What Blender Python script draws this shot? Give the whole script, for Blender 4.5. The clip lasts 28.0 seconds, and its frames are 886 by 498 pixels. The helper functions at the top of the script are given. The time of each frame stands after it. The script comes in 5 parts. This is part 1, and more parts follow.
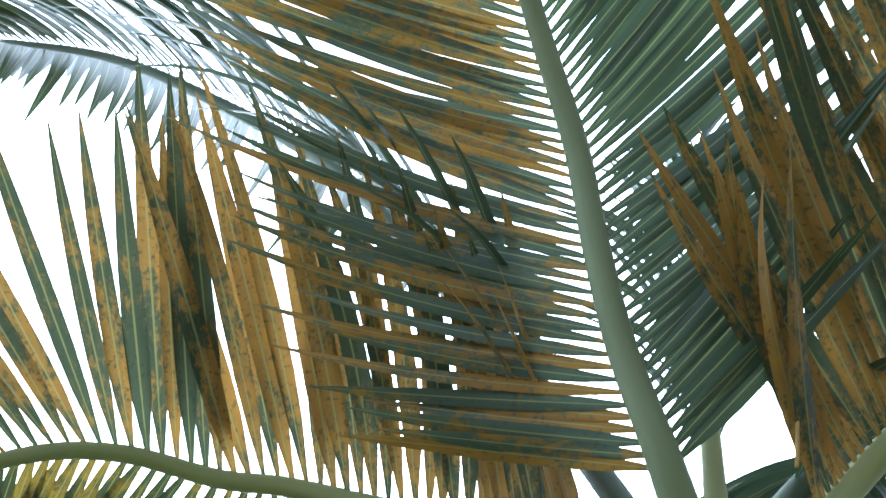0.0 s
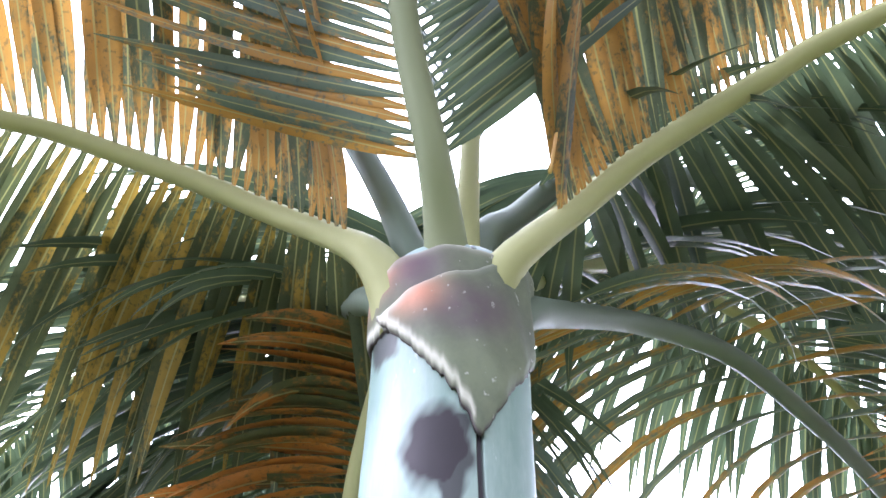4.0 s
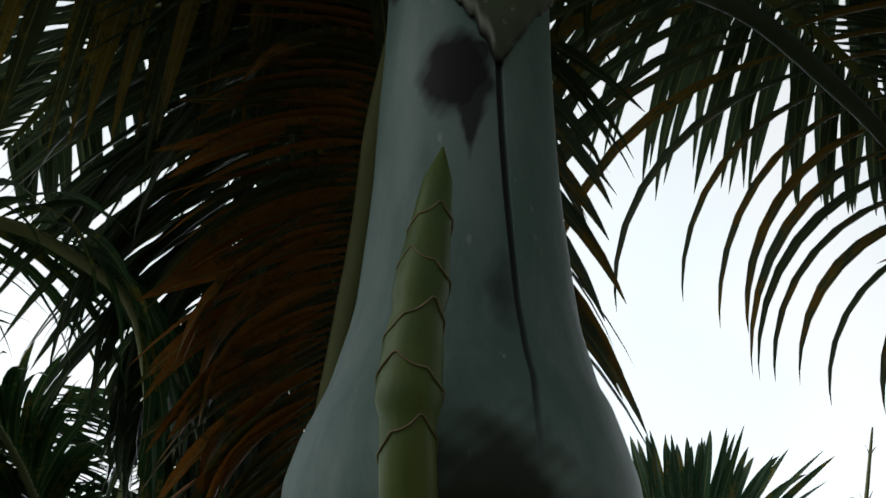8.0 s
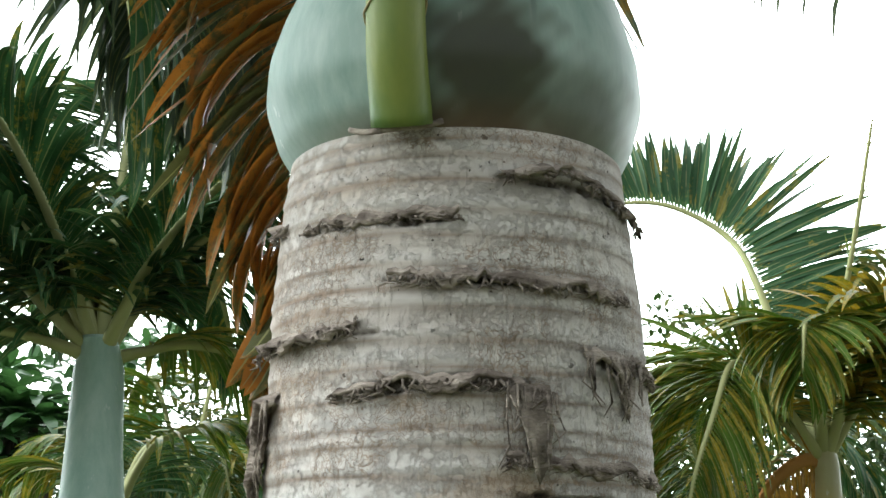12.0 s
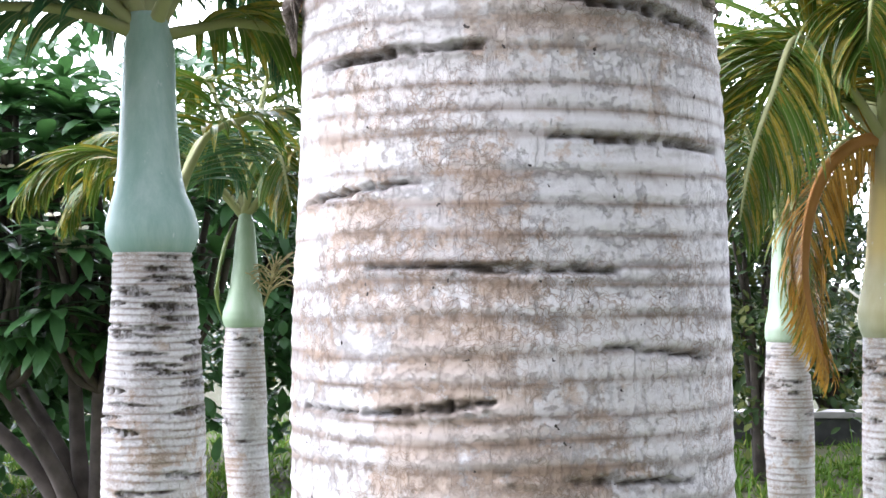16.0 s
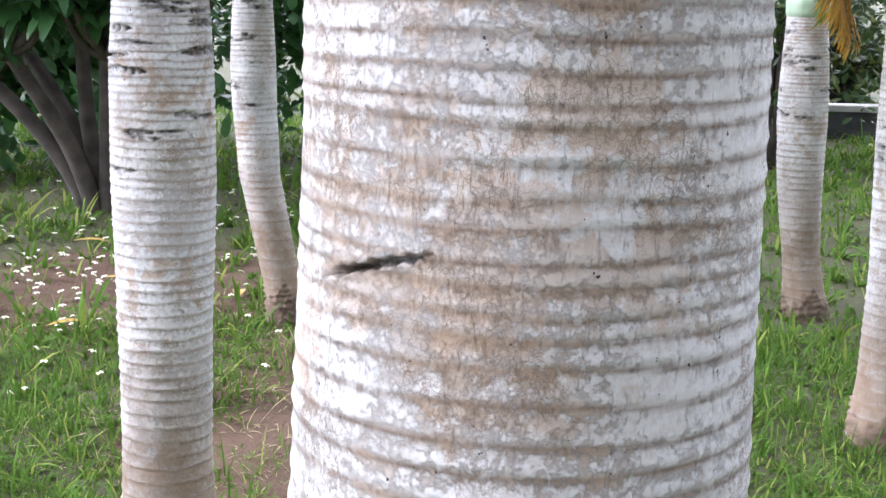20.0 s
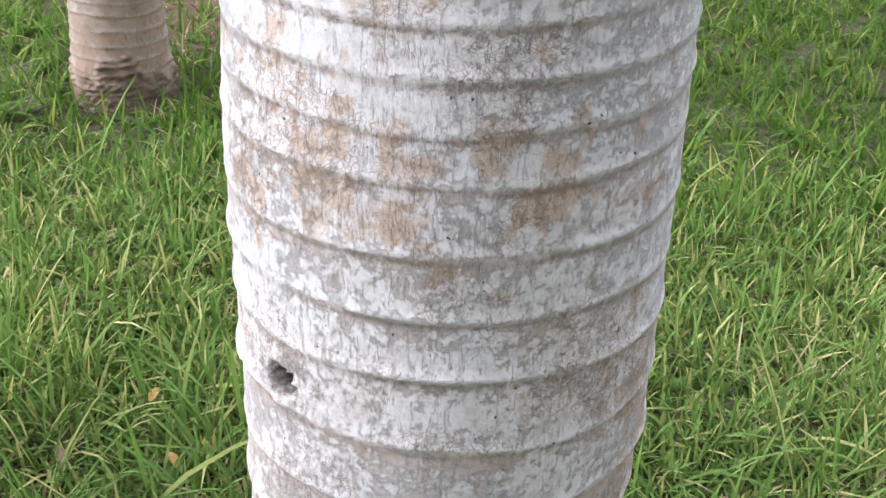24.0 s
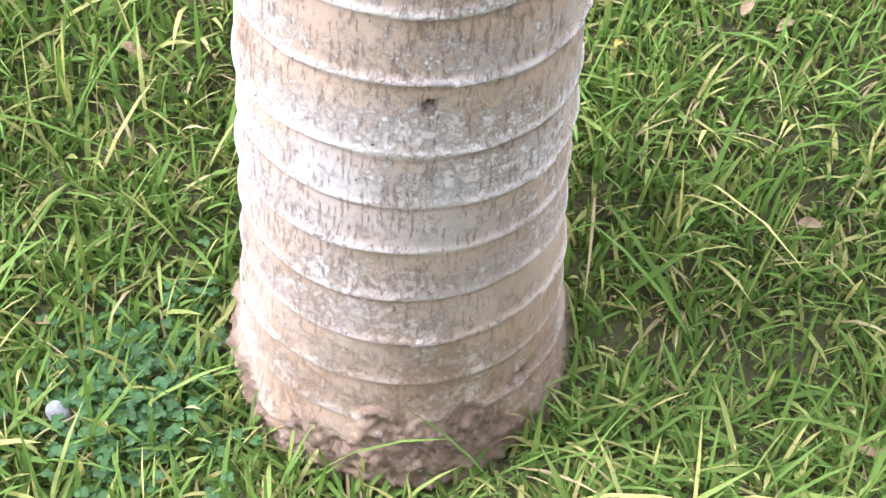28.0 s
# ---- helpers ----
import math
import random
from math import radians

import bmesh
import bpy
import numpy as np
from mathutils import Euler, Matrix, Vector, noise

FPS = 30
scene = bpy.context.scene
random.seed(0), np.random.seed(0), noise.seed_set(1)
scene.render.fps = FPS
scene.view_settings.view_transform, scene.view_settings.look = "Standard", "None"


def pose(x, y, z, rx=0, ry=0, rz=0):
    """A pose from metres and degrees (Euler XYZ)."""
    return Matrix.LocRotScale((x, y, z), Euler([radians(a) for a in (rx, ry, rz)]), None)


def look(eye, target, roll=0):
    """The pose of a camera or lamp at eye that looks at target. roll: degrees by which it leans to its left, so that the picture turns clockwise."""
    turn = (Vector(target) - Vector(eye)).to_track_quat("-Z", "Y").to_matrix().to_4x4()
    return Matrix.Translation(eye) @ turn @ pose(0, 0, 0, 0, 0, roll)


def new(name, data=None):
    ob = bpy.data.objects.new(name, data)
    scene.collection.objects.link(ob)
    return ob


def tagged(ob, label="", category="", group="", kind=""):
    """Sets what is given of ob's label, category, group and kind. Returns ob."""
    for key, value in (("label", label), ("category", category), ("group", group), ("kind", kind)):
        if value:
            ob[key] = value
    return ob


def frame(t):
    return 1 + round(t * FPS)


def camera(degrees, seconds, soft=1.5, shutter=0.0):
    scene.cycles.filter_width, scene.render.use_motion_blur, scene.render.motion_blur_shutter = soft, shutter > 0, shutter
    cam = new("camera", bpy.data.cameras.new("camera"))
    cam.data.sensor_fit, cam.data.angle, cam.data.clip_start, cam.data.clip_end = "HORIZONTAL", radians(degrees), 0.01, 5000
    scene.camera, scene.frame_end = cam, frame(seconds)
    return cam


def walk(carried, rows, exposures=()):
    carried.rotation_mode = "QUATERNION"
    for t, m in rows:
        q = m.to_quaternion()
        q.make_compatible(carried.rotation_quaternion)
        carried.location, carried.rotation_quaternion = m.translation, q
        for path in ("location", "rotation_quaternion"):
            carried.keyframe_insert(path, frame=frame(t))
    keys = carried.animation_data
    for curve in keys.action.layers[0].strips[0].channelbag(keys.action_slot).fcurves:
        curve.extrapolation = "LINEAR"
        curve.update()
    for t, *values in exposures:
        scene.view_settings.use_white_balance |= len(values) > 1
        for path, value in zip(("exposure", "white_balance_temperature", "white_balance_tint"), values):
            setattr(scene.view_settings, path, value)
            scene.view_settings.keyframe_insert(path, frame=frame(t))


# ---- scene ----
cam = camera(36.4, 28.0, soft=1.5)
PATH = [
    (0, (0.041, -1.090, 2.204), (-0.336, 0.222, 3.665), 2.86),
    (0.5, (0.036, -1.105, 2.217), (-0.216, 0.260, 3.657), 1.90),
    (1, (0.031, -1.117, 2.233), (-0.130, 0.298, 3.637), 1.42),
    (1.5, (0.030, -1.123, 2.249), (-0.093, 0.387, 3.555), 0.53),
    (2, (0.027, -1.128, 2.263), (-0.081, 0.445, 3.494), -0.37),
    (2.5, (0.023, -1.127, 2.268), (-0.075, 0.493, 3.436), -0.63),
    (4.5, (-0.018, -1.132, 2.109), (-0.008, 0.524, 3.231), 0.88),
    (5, (-0.021, -1.124, 2.100), (-0.027, 0.560, 3.180), 0.80),
    (5.5, (-0.020, -1.111, 2.091), (-0.035, 0.606, 3.115), 0.50),
    (6, (-0.018, -1.098, 2.082), (-0.021, 0.642, 3.068), 0.59),
    (6.5, (-0.019, -1.085, 2.072), (-0.021, 0.678, 3.016), 0.63),
    (7, (-0.019, -1.080, 2.068), (-0.020, 0.697, 2.985), 0.66),
    (7.5, (-0.017, -1.076, 2.061), (-0.028, 0.723, 2.934), 0.66),
    (8, (-0.015, -1.076, 2.052), (-0.033, 0.748, 2.871), 0.56),
    (8.5, (-0.018, -1.077, 2.046), (-0.030, 0.766, 2.823), 0.53),
    (9, (-0.021, -1.068, 2.032), (-0.037, 0.793, 2.765), 0.62),
    (9.5, (-0.018, -1.057, 2.018), (-0.036, 0.817, 2.716), 0.48),
    (10, (-0.011, -1.053, 2.004), (-0.034, 0.836, 2.659), 0.06),
    (10.5, (-0.007, -1.046, 1.990), (-0.025, 0.860, 2.596), -0.04),
    (11, (-0.005, -1.033, 1.975), (-0.021, 0.892, 2.518), 0.06),
    (11.5, (-0.007, -1.021, 1.963), (-0.024, 0.915, 2.463), 0.15),
    (12, (-0.007, -1.010, 1.950), (-0.024, 0.940, 2.394), 0.36),
    (12.5, (-0.000, -1.001, 1.938), (-0.017, 0.960, 2.330), 0.39),
    (14.5, (0.006, -0.967, 1.852), (-0.055, 1.022, 2.050), -0.63),
    (15, (0.003, -0.959, 1.839), (-0.082, 1.033, 1.987), -0.68),
    (15.5, (0.000, -0.957, 1.826), (-0.100, 1.038, 1.925), -0.38),
    (16, (-0.000, -0.951, 1.813), (-0.101, 1.046, 1.867), -0.10),
    (16.5, (-0.004, -0.944, 1.799), (-0.111, 1.053, 1.803), 0.23),
    (17, (-0.007, -0.936, 1.784), (-0.122, 1.060, 1.734), 0.48),
    (17.5, (-0.010, -0.932, 1.771), (-0.120, 1.063, 1.674), 0.64),
    (18, (-0.012, -0.931, 1.757), (-0.131, 1.060, 1.611), 0.91),
    (18.5, (-0.012, -0.928, 1.742), (-0.135, 1.058, 1.541), 0.80),
    (19, (-0.012, -0.923, 1.723), (-0.128, 1.057, 1.462), 0.99),
    (19.5, (-0.010, -0.913, 1.703), (-0.120, 1.057, 1.379), 1.27),
    (20, (-0.009, -0.908, 1.686), (-0.117, 1.052, 1.302), 1.18),
    (20.5, (-0.007, -0.907, 1.666), (-0.104, 1.040, 1.219), 1.29),
    (21, (-0.004, -0.902, 1.645), (-0.092, 1.028, 1.130), 1.31),
    (21.5, (0.000, -0.895, 1.620), (-0.076, 1.014, 1.031), 1.35),
    (23.5, (0.004, -0.892, 1.512), (-0.023, 0.909, 0.641), 1.79),
    (24, (0.003, -0.898, 1.475), (-0.025, 0.866, 0.534), 1.86),
    (24.5, (0.001, -0.915, 1.432), (-0.037, 0.797, 0.398), 2.01),
    (25, (0.005, -0.927, 1.390), (-0.034, 0.731, 0.271), 2.11),
    (25.5, (0.012, -0.936, 1.347), (-0.010, 0.667, 0.152), 2.61),
    (26, (0.015, -0.945, 1.308), (-0.004, 0.603, 0.041), 2.65),
    (26.5, (0.027, -0.947, 1.274), (0.012, 0.552, -0.050), 3.07),
    (27, (0.027, -0.957, 1.238), (0.011, 0.491, -0.142), 3.48),
    (27.5, (0.029, -0.968, 1.209), (0.020, 0.441, -0.210), 3.94),
    (28, (0.029, -0.978, 1.185), (0.026, 0.395, -0.269), 4.14),
]
EXPOSURES = [  # seconds, stops, kelvin, tint
    (0, -0.65, 5200, 8), (1.2, 0.12, 5050, 12), (2.5, 0.46, 5000, 19), (4.5, 0.4, 5750, 32), (5.0, 0.4, 5750, 32), (5.6, -0.05, 5800, 29), (6.2, -1.2, 5950, 21), (6.8, -2.85, 6150, 10), (7.5, -3.7, 6250, 8), (9.6, -3.75, 6250, 7),
    (10.4, -3.3, 6300, 6), (11, -2.74, 6350, 5), (11.6, -1.7, 6400, 4), (12.4, -0.75, 6400, 5), (14.5, -0.42, 6100, 20), (18, -0.43, 5780, 20), (21.5, -0.68, 5850, 19), (24, -0.7, 6050, 19), (28, -0.08, 6050, 21)]
walk(cam, [(t, look(eye, target, roll)) for t, eye, target, roll in PATH], EXPOSURES)

# ---- light ----
SUN_AZ, SUN_EL = radians(266), radians(35)
world = bpy.data.worlds.new("sky")
scene.world = world
world.use_nodes = True
wn, wl = world.node_tree.nodes, world.node_tree.links
sky = wn.new("ShaderNodeTexSky")
sky.sky_type, sky.sun_disc, sky.sun_elevation, sky.sun_rotation = "NISHITA", False, SUN_EL, SUN_AZ
sky.dust_density = 3.0
cloud_at = wn.new("ShaderNodeTexCoord")
cloud = wn.new("ShaderNodeTexNoise")
cloud.inputs["Scale"].default_value, cloud.inputs["Detail"].default_value = 2.6, 5.0
ramp = wn.new("ShaderNodeValToRGB")
ramp.color_ramp.elements[0].position, ramp.color_ramp.elements[1].position = 0.12, 0.3
grey = wn.new("ShaderNodeRGBToBW")
bright = wn.new("ShaderNodeMath")
bright.operation = "MULTIPLY_ADD"
bright.inputs[1].default_value, bright.inputs[2].default_value = 2.4, 24.0
white = wn.new("ShaderNodeMix")
white.data_type = "RGBA"
wl.new(cloud_at.outputs["Generated"], cloud.inputs["Vector"])
wl.new(cloud.outputs["Fac"], ramp.inputs["Fac"])
wl.new(ramp.outputs["Color"], white.inputs[0])
wl.new(sky.outputs["Color"], white.inputs[6])
wl.new(sky.outputs["Color"], grey.inputs["Color"])
wl.new(grey.outputs[0], bright.inputs[0])
# the veil of cloud is thinner and brighter beyond the palms and towards the sun
apart = wn.new("ShaderNodeSeparateXYZ")
veil = wn.new("ShaderNodeMath")
veil.operation = "MULTIPLY_ADD"
veil.inputs[1].default_value, veil.inputs[2].default_value = 0.6, 1.0
ahead = wn.new("ShaderNodeMath")
ahead.operation = "MAXIMUM"
ahead.inputs[1].default_value = 0.0
glow = wn.new("ShaderNodeMath")
glow.operation = "POWER"
glow.inputs[1].default_value = 2.0
front = wn.new("ShaderNodeMath")
front.operation = "MULTIPLY_ADD"
front.inputs[1].default_value = 3.4
layer = wn.new("ShaderNodeMath")
layer.operation = "MULTIPLY"
wl.new(cloud_at.outputs["Generated"], apart.inputs[0])
wl.new(apart.outputs["Y"], veil.inputs[0])
wl.new(bright.outputs[0], layer.inputs[0])
wl.new(apart.outputs["Y"], ahead.inputs[0])
wl.new(ahead.outputs[0], glow.inputs[0])
wl.new(glow.outputs[0], front.inputs[0])
west = wn.new("ShaderNodeMath")
west.operation = "MULTIPLY_ADD"
west.inputs[1].default_value = -0.38
wl.new(apart.outputs["X"], west.inputs[0])
wl.new(veil.outputs[0], west.inputs[2])
wl.new(west.outputs[0], front.inputs[2])
wl.new(front.outputs[0], layer.inputs[1])
tint = wn.new("ShaderNodeValToRGB")
tint.color_ramp.elements[0].position, tint.color_ramp.elements[1].position = 0.42, 0.58
tint.color_ramp.elements[0].color, tint.color_ramp.elements[1].color = (0.9, 0.97, 1.0, 1), (1, 1, 1, 1)
cover = wn.new("ShaderNodeMix")
cover.data_type, cover.blend_type = "RGBA", "MULTIPLY"
cover.inputs[0].default_value = 1.0
wl.new(cloud.outputs["Fac"], tint.inputs["Fac"])
wl.new(layer.outputs[0], cover.inputs[6])
wl.new(tint.outputs["Color"], cover.inputs[7])
wl.new(cover.outputs[2], white.inputs[7])
wl.new(white.outputs[2], wn["Background"].inputs["Color"])
wn["Background"].inputs["Strength"].default_value = 0.11
sun = new("sun", bpy.data.lights.new("sun", "SUN"))
sun.data.energy, sun.data.angle, sun.data.color = 5.0, radians(14), (1.0, 0.97, 0.93)
sun.matrix_world = look((math.sin(SUN_AZ) * 20, math.cos(SUN_AZ) * 20, math.tan(SUN_EL) * 20), (0, 0, 0))


# ---- materials ----
class Mat:
    """A node material with short ways to add nodes."""

    def __init__(self, name, rough=0.6):
        self.m = bpy.data.materials.new(name)
        self.m.use_nodes = True
        self.n, self.l = self.m.node_tree.nodes, self.m.node_tree.links
        self.b = self.n["Principled BSDF"]
        self.b.inputs["Roughness"].default_value = rough

    def add(self, kind, **links):
        node = self.n.new(kind)
        for key, value in links.items():
            self.put(node.inputs[key], value)
        return node

    def put(self, socket, value):
        if hasattr(value, "is_output"):
            self.l.new(value, socket)
        else:
            socket.default_value = value

    def coords(self, scale=(1, 1, 1)):
        co = self.add("ShaderNodeTexCoord")
        mp = self.add("ShaderNodeMapping", Vector=co.outputs["Object"], Scale=scale)
        return mp.outputs["Vector"]

    def noise(self, scale, detail=4.0, vec=None, rough=0.55, distort=0.0):
        node = self.add("ShaderNodeTexNoise", Scale=scale, Detail=detail, Roughness=rough, Distortion=distort)
        self.l.new(vec or self.coords(), node.inputs["Vector"])
        return node.outputs["Fac"]

    def ramp(self, fac, *stops):
        node = self.add("ShaderNodeValToRGB", Fac=fac)
        el = node.color_ramp.elements
        while len(el) < len(stops):
            el.new(0.5)
        for e, (p, c) in zip(el, stops):
            e.position, e.color = p, (*c, 1) if not isinstance(c, (int, float)) else (c, c, c, 1)
        return node.outputs["Color"]

    def mix(self, fac, a, b, how="MIX"):
        node = self.add("ShaderNodeMix")
        node.data_type, node.blend_type = "RGBA", how
        for k, v in ((0, fac), (6, a), (7, b)):
            self.put(node.inputs[k], (*v, 1) if isinstance(v, tuple) else v)
        return node.outputs[2]

    def math(self, how, a, b=0.0):
        node = self.add("ShaderNodeMath")
        node.operation = how
        self.put(node.inputs[0], a)
        self.put(node.inputs[1], b)
        return node.outputs[0]

    def attr(self, name):
        node = self.add("ShaderNodeAttribute")
        node.attribute_name = name
        return node.outputs["Fac"]

    def bump(self, height, strength=0.4, distance=0.004):
        node = self.add("ShaderNodeBump", Height=height, Strength=strength, Distance=distance)
        self.l.new(node.outputs["Normal"], self.b.inputs["Normal"])

    def colour(self, value):
        self.put(self.b.inputs["Base Color"], (*value, 1) if isinstance(value, tuple) else value)
        return self


def leaf_material(name, green, dark, sick=0.0, sick_a=(0.42, 0.2, 0.035), sick_b=(0.3, 0.11, 0.02), thin=0.26, island=False, gloss=0.45, rib=(0.3, 0.3, 0.14), shine=0.3):
    m = Mat(name, gloss)
    m.b.inputs["Specular IOR Level"].default_value = shine
    rnd = m.add("ShaderNodeObjectInfo").outputs["Random"]
    if island:
        rnd = m.math("FRACT", m.math("ADD", rnd, m.add("ShaderNodeNewGeometry").outputs["Random Per Island"]))
    base = m.mix(m.noise(14, 4), green, dark)
    base = m.mix(m.math("MULTIPLY", rnd, 0.5), base, dark)
    if sick:
        leaf_at = m.add("ShaderNodeCombineXYZ", X=m.attr("across"), Y=m.math("MULTIPLY", m.attr("along"), 0.45), Z=m.math("MULTIPLY", rnd, 37.0)).outputs[0]
        spots = m.math("ADD", m.math("MULTIPLY", m.noise(120, 5, leaf_at, rough=0.68), 0.7), m.math("MULTIPLY", m.noise(420, 4, leaf_at, rough=0.7), 0.3))
        streak = m.noise(16, 4, leaf_at, rough=0.6)
        pick = m.math("ADD", m.math("ADD", m.math("MULTIPLY", spots, 0.75), m.math("MULTIPLY", streak, 0.75)), m.math("MULTIPLY", rnd, 0.22))
        olive = tuple(0.5 * x + 0.5 * y for x, y in zip(green, sick_b))
        base = m.mix(m.ramp(pick, (0.98 - 0.36 * sick, 0.0), (1.10 - 0.36 * sick, 0.85)), base, olive)
        mask = m.ramp(pick, (1.03 - 0.36 * sick, 0.0), (1.12 - 0.36 * sick, 1.0))
        base = m.mix(mask, base, m.mix(m.noise(40, 5), sick_a, sick_b))
        base = m.mix(m.ramp(m.noise(150, 3), (0.34, 0.6), (0.42, 0.0)), base, dark)
    if rib:
        base = m.mix(m.ramp(m.attr("mid"), (0.88, 0.0), (0.95, 0.75)), base, rib)
    m.colour(base)
    m.bump(m.noise(60, 2, vec=m.coords((1, 1, 1))), 0.25, 0.002)
    thin_part = m.add("ShaderNodeBsdfTranslucent")
    m.l.new(m.mix(1.0, base, (1.0, 1.0, 0.75), "MULTIPLY"), thin_part.inputs["Color"])
    mixer = m.add("ShaderNodeMixShader", Fac=thin)
    m.l.new(m.b.outputs[0], mixer.inputs[1])
    m.l.new(thin_part.outputs[0], mixer.inputs[2])
    m.l.new(mixer.outputs[0], m.n["Material Output"].inputs["Surface"])
    return m.m


LEAF_GREEN = leaf_material("leaf_blue_green", (0.105, 0.15, 0.092), (0.043, 0.07, 0.052), 0.0, island=True, gloss=0.4, shine=0.5)
LEAF_MOTTLED = leaf_material("leaf_mottled", (0.105, 0.13, 0.085), (0.045, 0.062, 0.05), 0.6, sick_a=(0.46, 0.24, 0.05), sick_b=(0.2, 0.125, 0.055))
LEAF_OLIVE = leaf_material("leaf_olive_mottled", (0.085, 0.105, 0.05), (0.04, 0.055, 0.032), 0.46, sick_a=(0.36, 0.24, 0.04), sick_b=(0.16, 0.115, 0.03))
LEAF_MOTTLED_I = leaf_material("leaf_mottled_joined", (0.135, 0.175, 0.125), (0.065, 0.098, 0.085), 0.52, sick_a=(0.40, 0.22, 0.045), sick_b=(0.22, 0.12, 0.03), island=True)
LEAF_ORANGE = leaf_material("leaf_orange", (0.11, 0.12, 0.045), (0.05, 0.055, 0.026), 0.62, sick_a=(0.42, 0.18, 0.035), sick_b=(0.28, 0.1, 0.02), island=True)
LEAF_LIME = leaf_material("leaf_yellow_green", (0.105, 0.175, 0.023), (0.04, 0.09, 0.013), 0.4, sick_a=(0.34, 0.27, 0.03), sick_b=(0.17, 0.135, 0.02), island=True, shine=0.2)
LEAF_YELLOW = leaf_material("leaf_yellowing", (0.14, 0.17, 0.023), (0.065, 0.1, 0.015), 0.62, sick_a=(0.40, 0.28, 0.02), sick_b=(0.24, 0.16, 0.016), island=True)
LEAF_GOLD = leaf_material("leaf_dead_gold", (0.3, 0.17, 0.03), (0.16, 0.085, 0.02), 0.8, sick_a=(0.5, 0.28, 0.035), sick_b=(0.32, 0.16, 0.025), island=True)
LEAF_BROAD = leaf_material("leaf_broad", (0.10, 0.235, 0.07), (0.045, 0.12, 0.045), 0.0, thin=0.28, island=True, gloss=0.34, rib=None, shine=0.45)
LEAF_HEDGE = leaf_material("leaf_small", (0.06, 0.11, 0.03), (0.022, 0.048, 0.016), 0.4, sick_a=(0.16, 0.18, 0.04), sick_b=(0.1, 0.12, 0.03), thin=0.3, island=True, rib=None)
LEAF_DEEP = leaf_material("leaf_deep_green", (0.06, 0.15, 0.055), (0.022, 0.068, 0.03), 0.1, sick_a=(0.3, 0.25, 0.05), sick_b=(0.16, 0.16, 0.04), island=True)
GRASS = leaf_material("grass_blade", (0.21, 0.335, 0.078), (0.09, 0.175, 0.04), 0.34, sick_a=(0.55, 0.52, 0.24), sick_b=(0.40, 0.38, 0.13), thin=0.3, island=True, gloss=0.7, rib=None, shine=0.12)


GRASS_FAR = leaf_material("grass_blade_far", (0.165, 0.285, 0.046), (0.064, 0.14, 0.026), 0.28, sick_a=(0.4, 0.42, 0.12), sick_b=(0.25, 0.3, 0.07), thin=0.3, island=True, gloss=0.8, rib=None, shine=0.08)
STRAW = leaf_material("dry_straw", (0.52, 0.47, 0.27), (0.34, 0.27, 0.15), 0.0, thin=0.2, island=True, gloss=0.8, rib=None, shine=0.1)


def rachis_material(name, a, b):
    m = Mat(name, 0.6)
    m.b.inputs["Specular IOR Level"].default_value = 0.25
    m.colour(m.mix(m.noise(5, 4), a, b))
    m.bump(m.noise(50, 4), 0.2, 0.002)
    return m.m


RACHIS = rachis_material("frond_stalk_green", (0.37, 0.375, 0.175), (0.25, 0.275, 0.125))
RACHIS_GREY = rachis_material("frond_stalk_grey_green", (0.15, 0.19, 0.145), (0.10, 0.135, 0.10))
RACHIS_MID = rachis_material("frond_stalk_olive", (0.27, 0.30, 0.18), (0.17, 0.205, 0.12))
RACHIS_ORANGE = rachis_material("frond_stalk_orange", (0.42, 0.2, 0.05), (0.25, 0.13, 0.04))


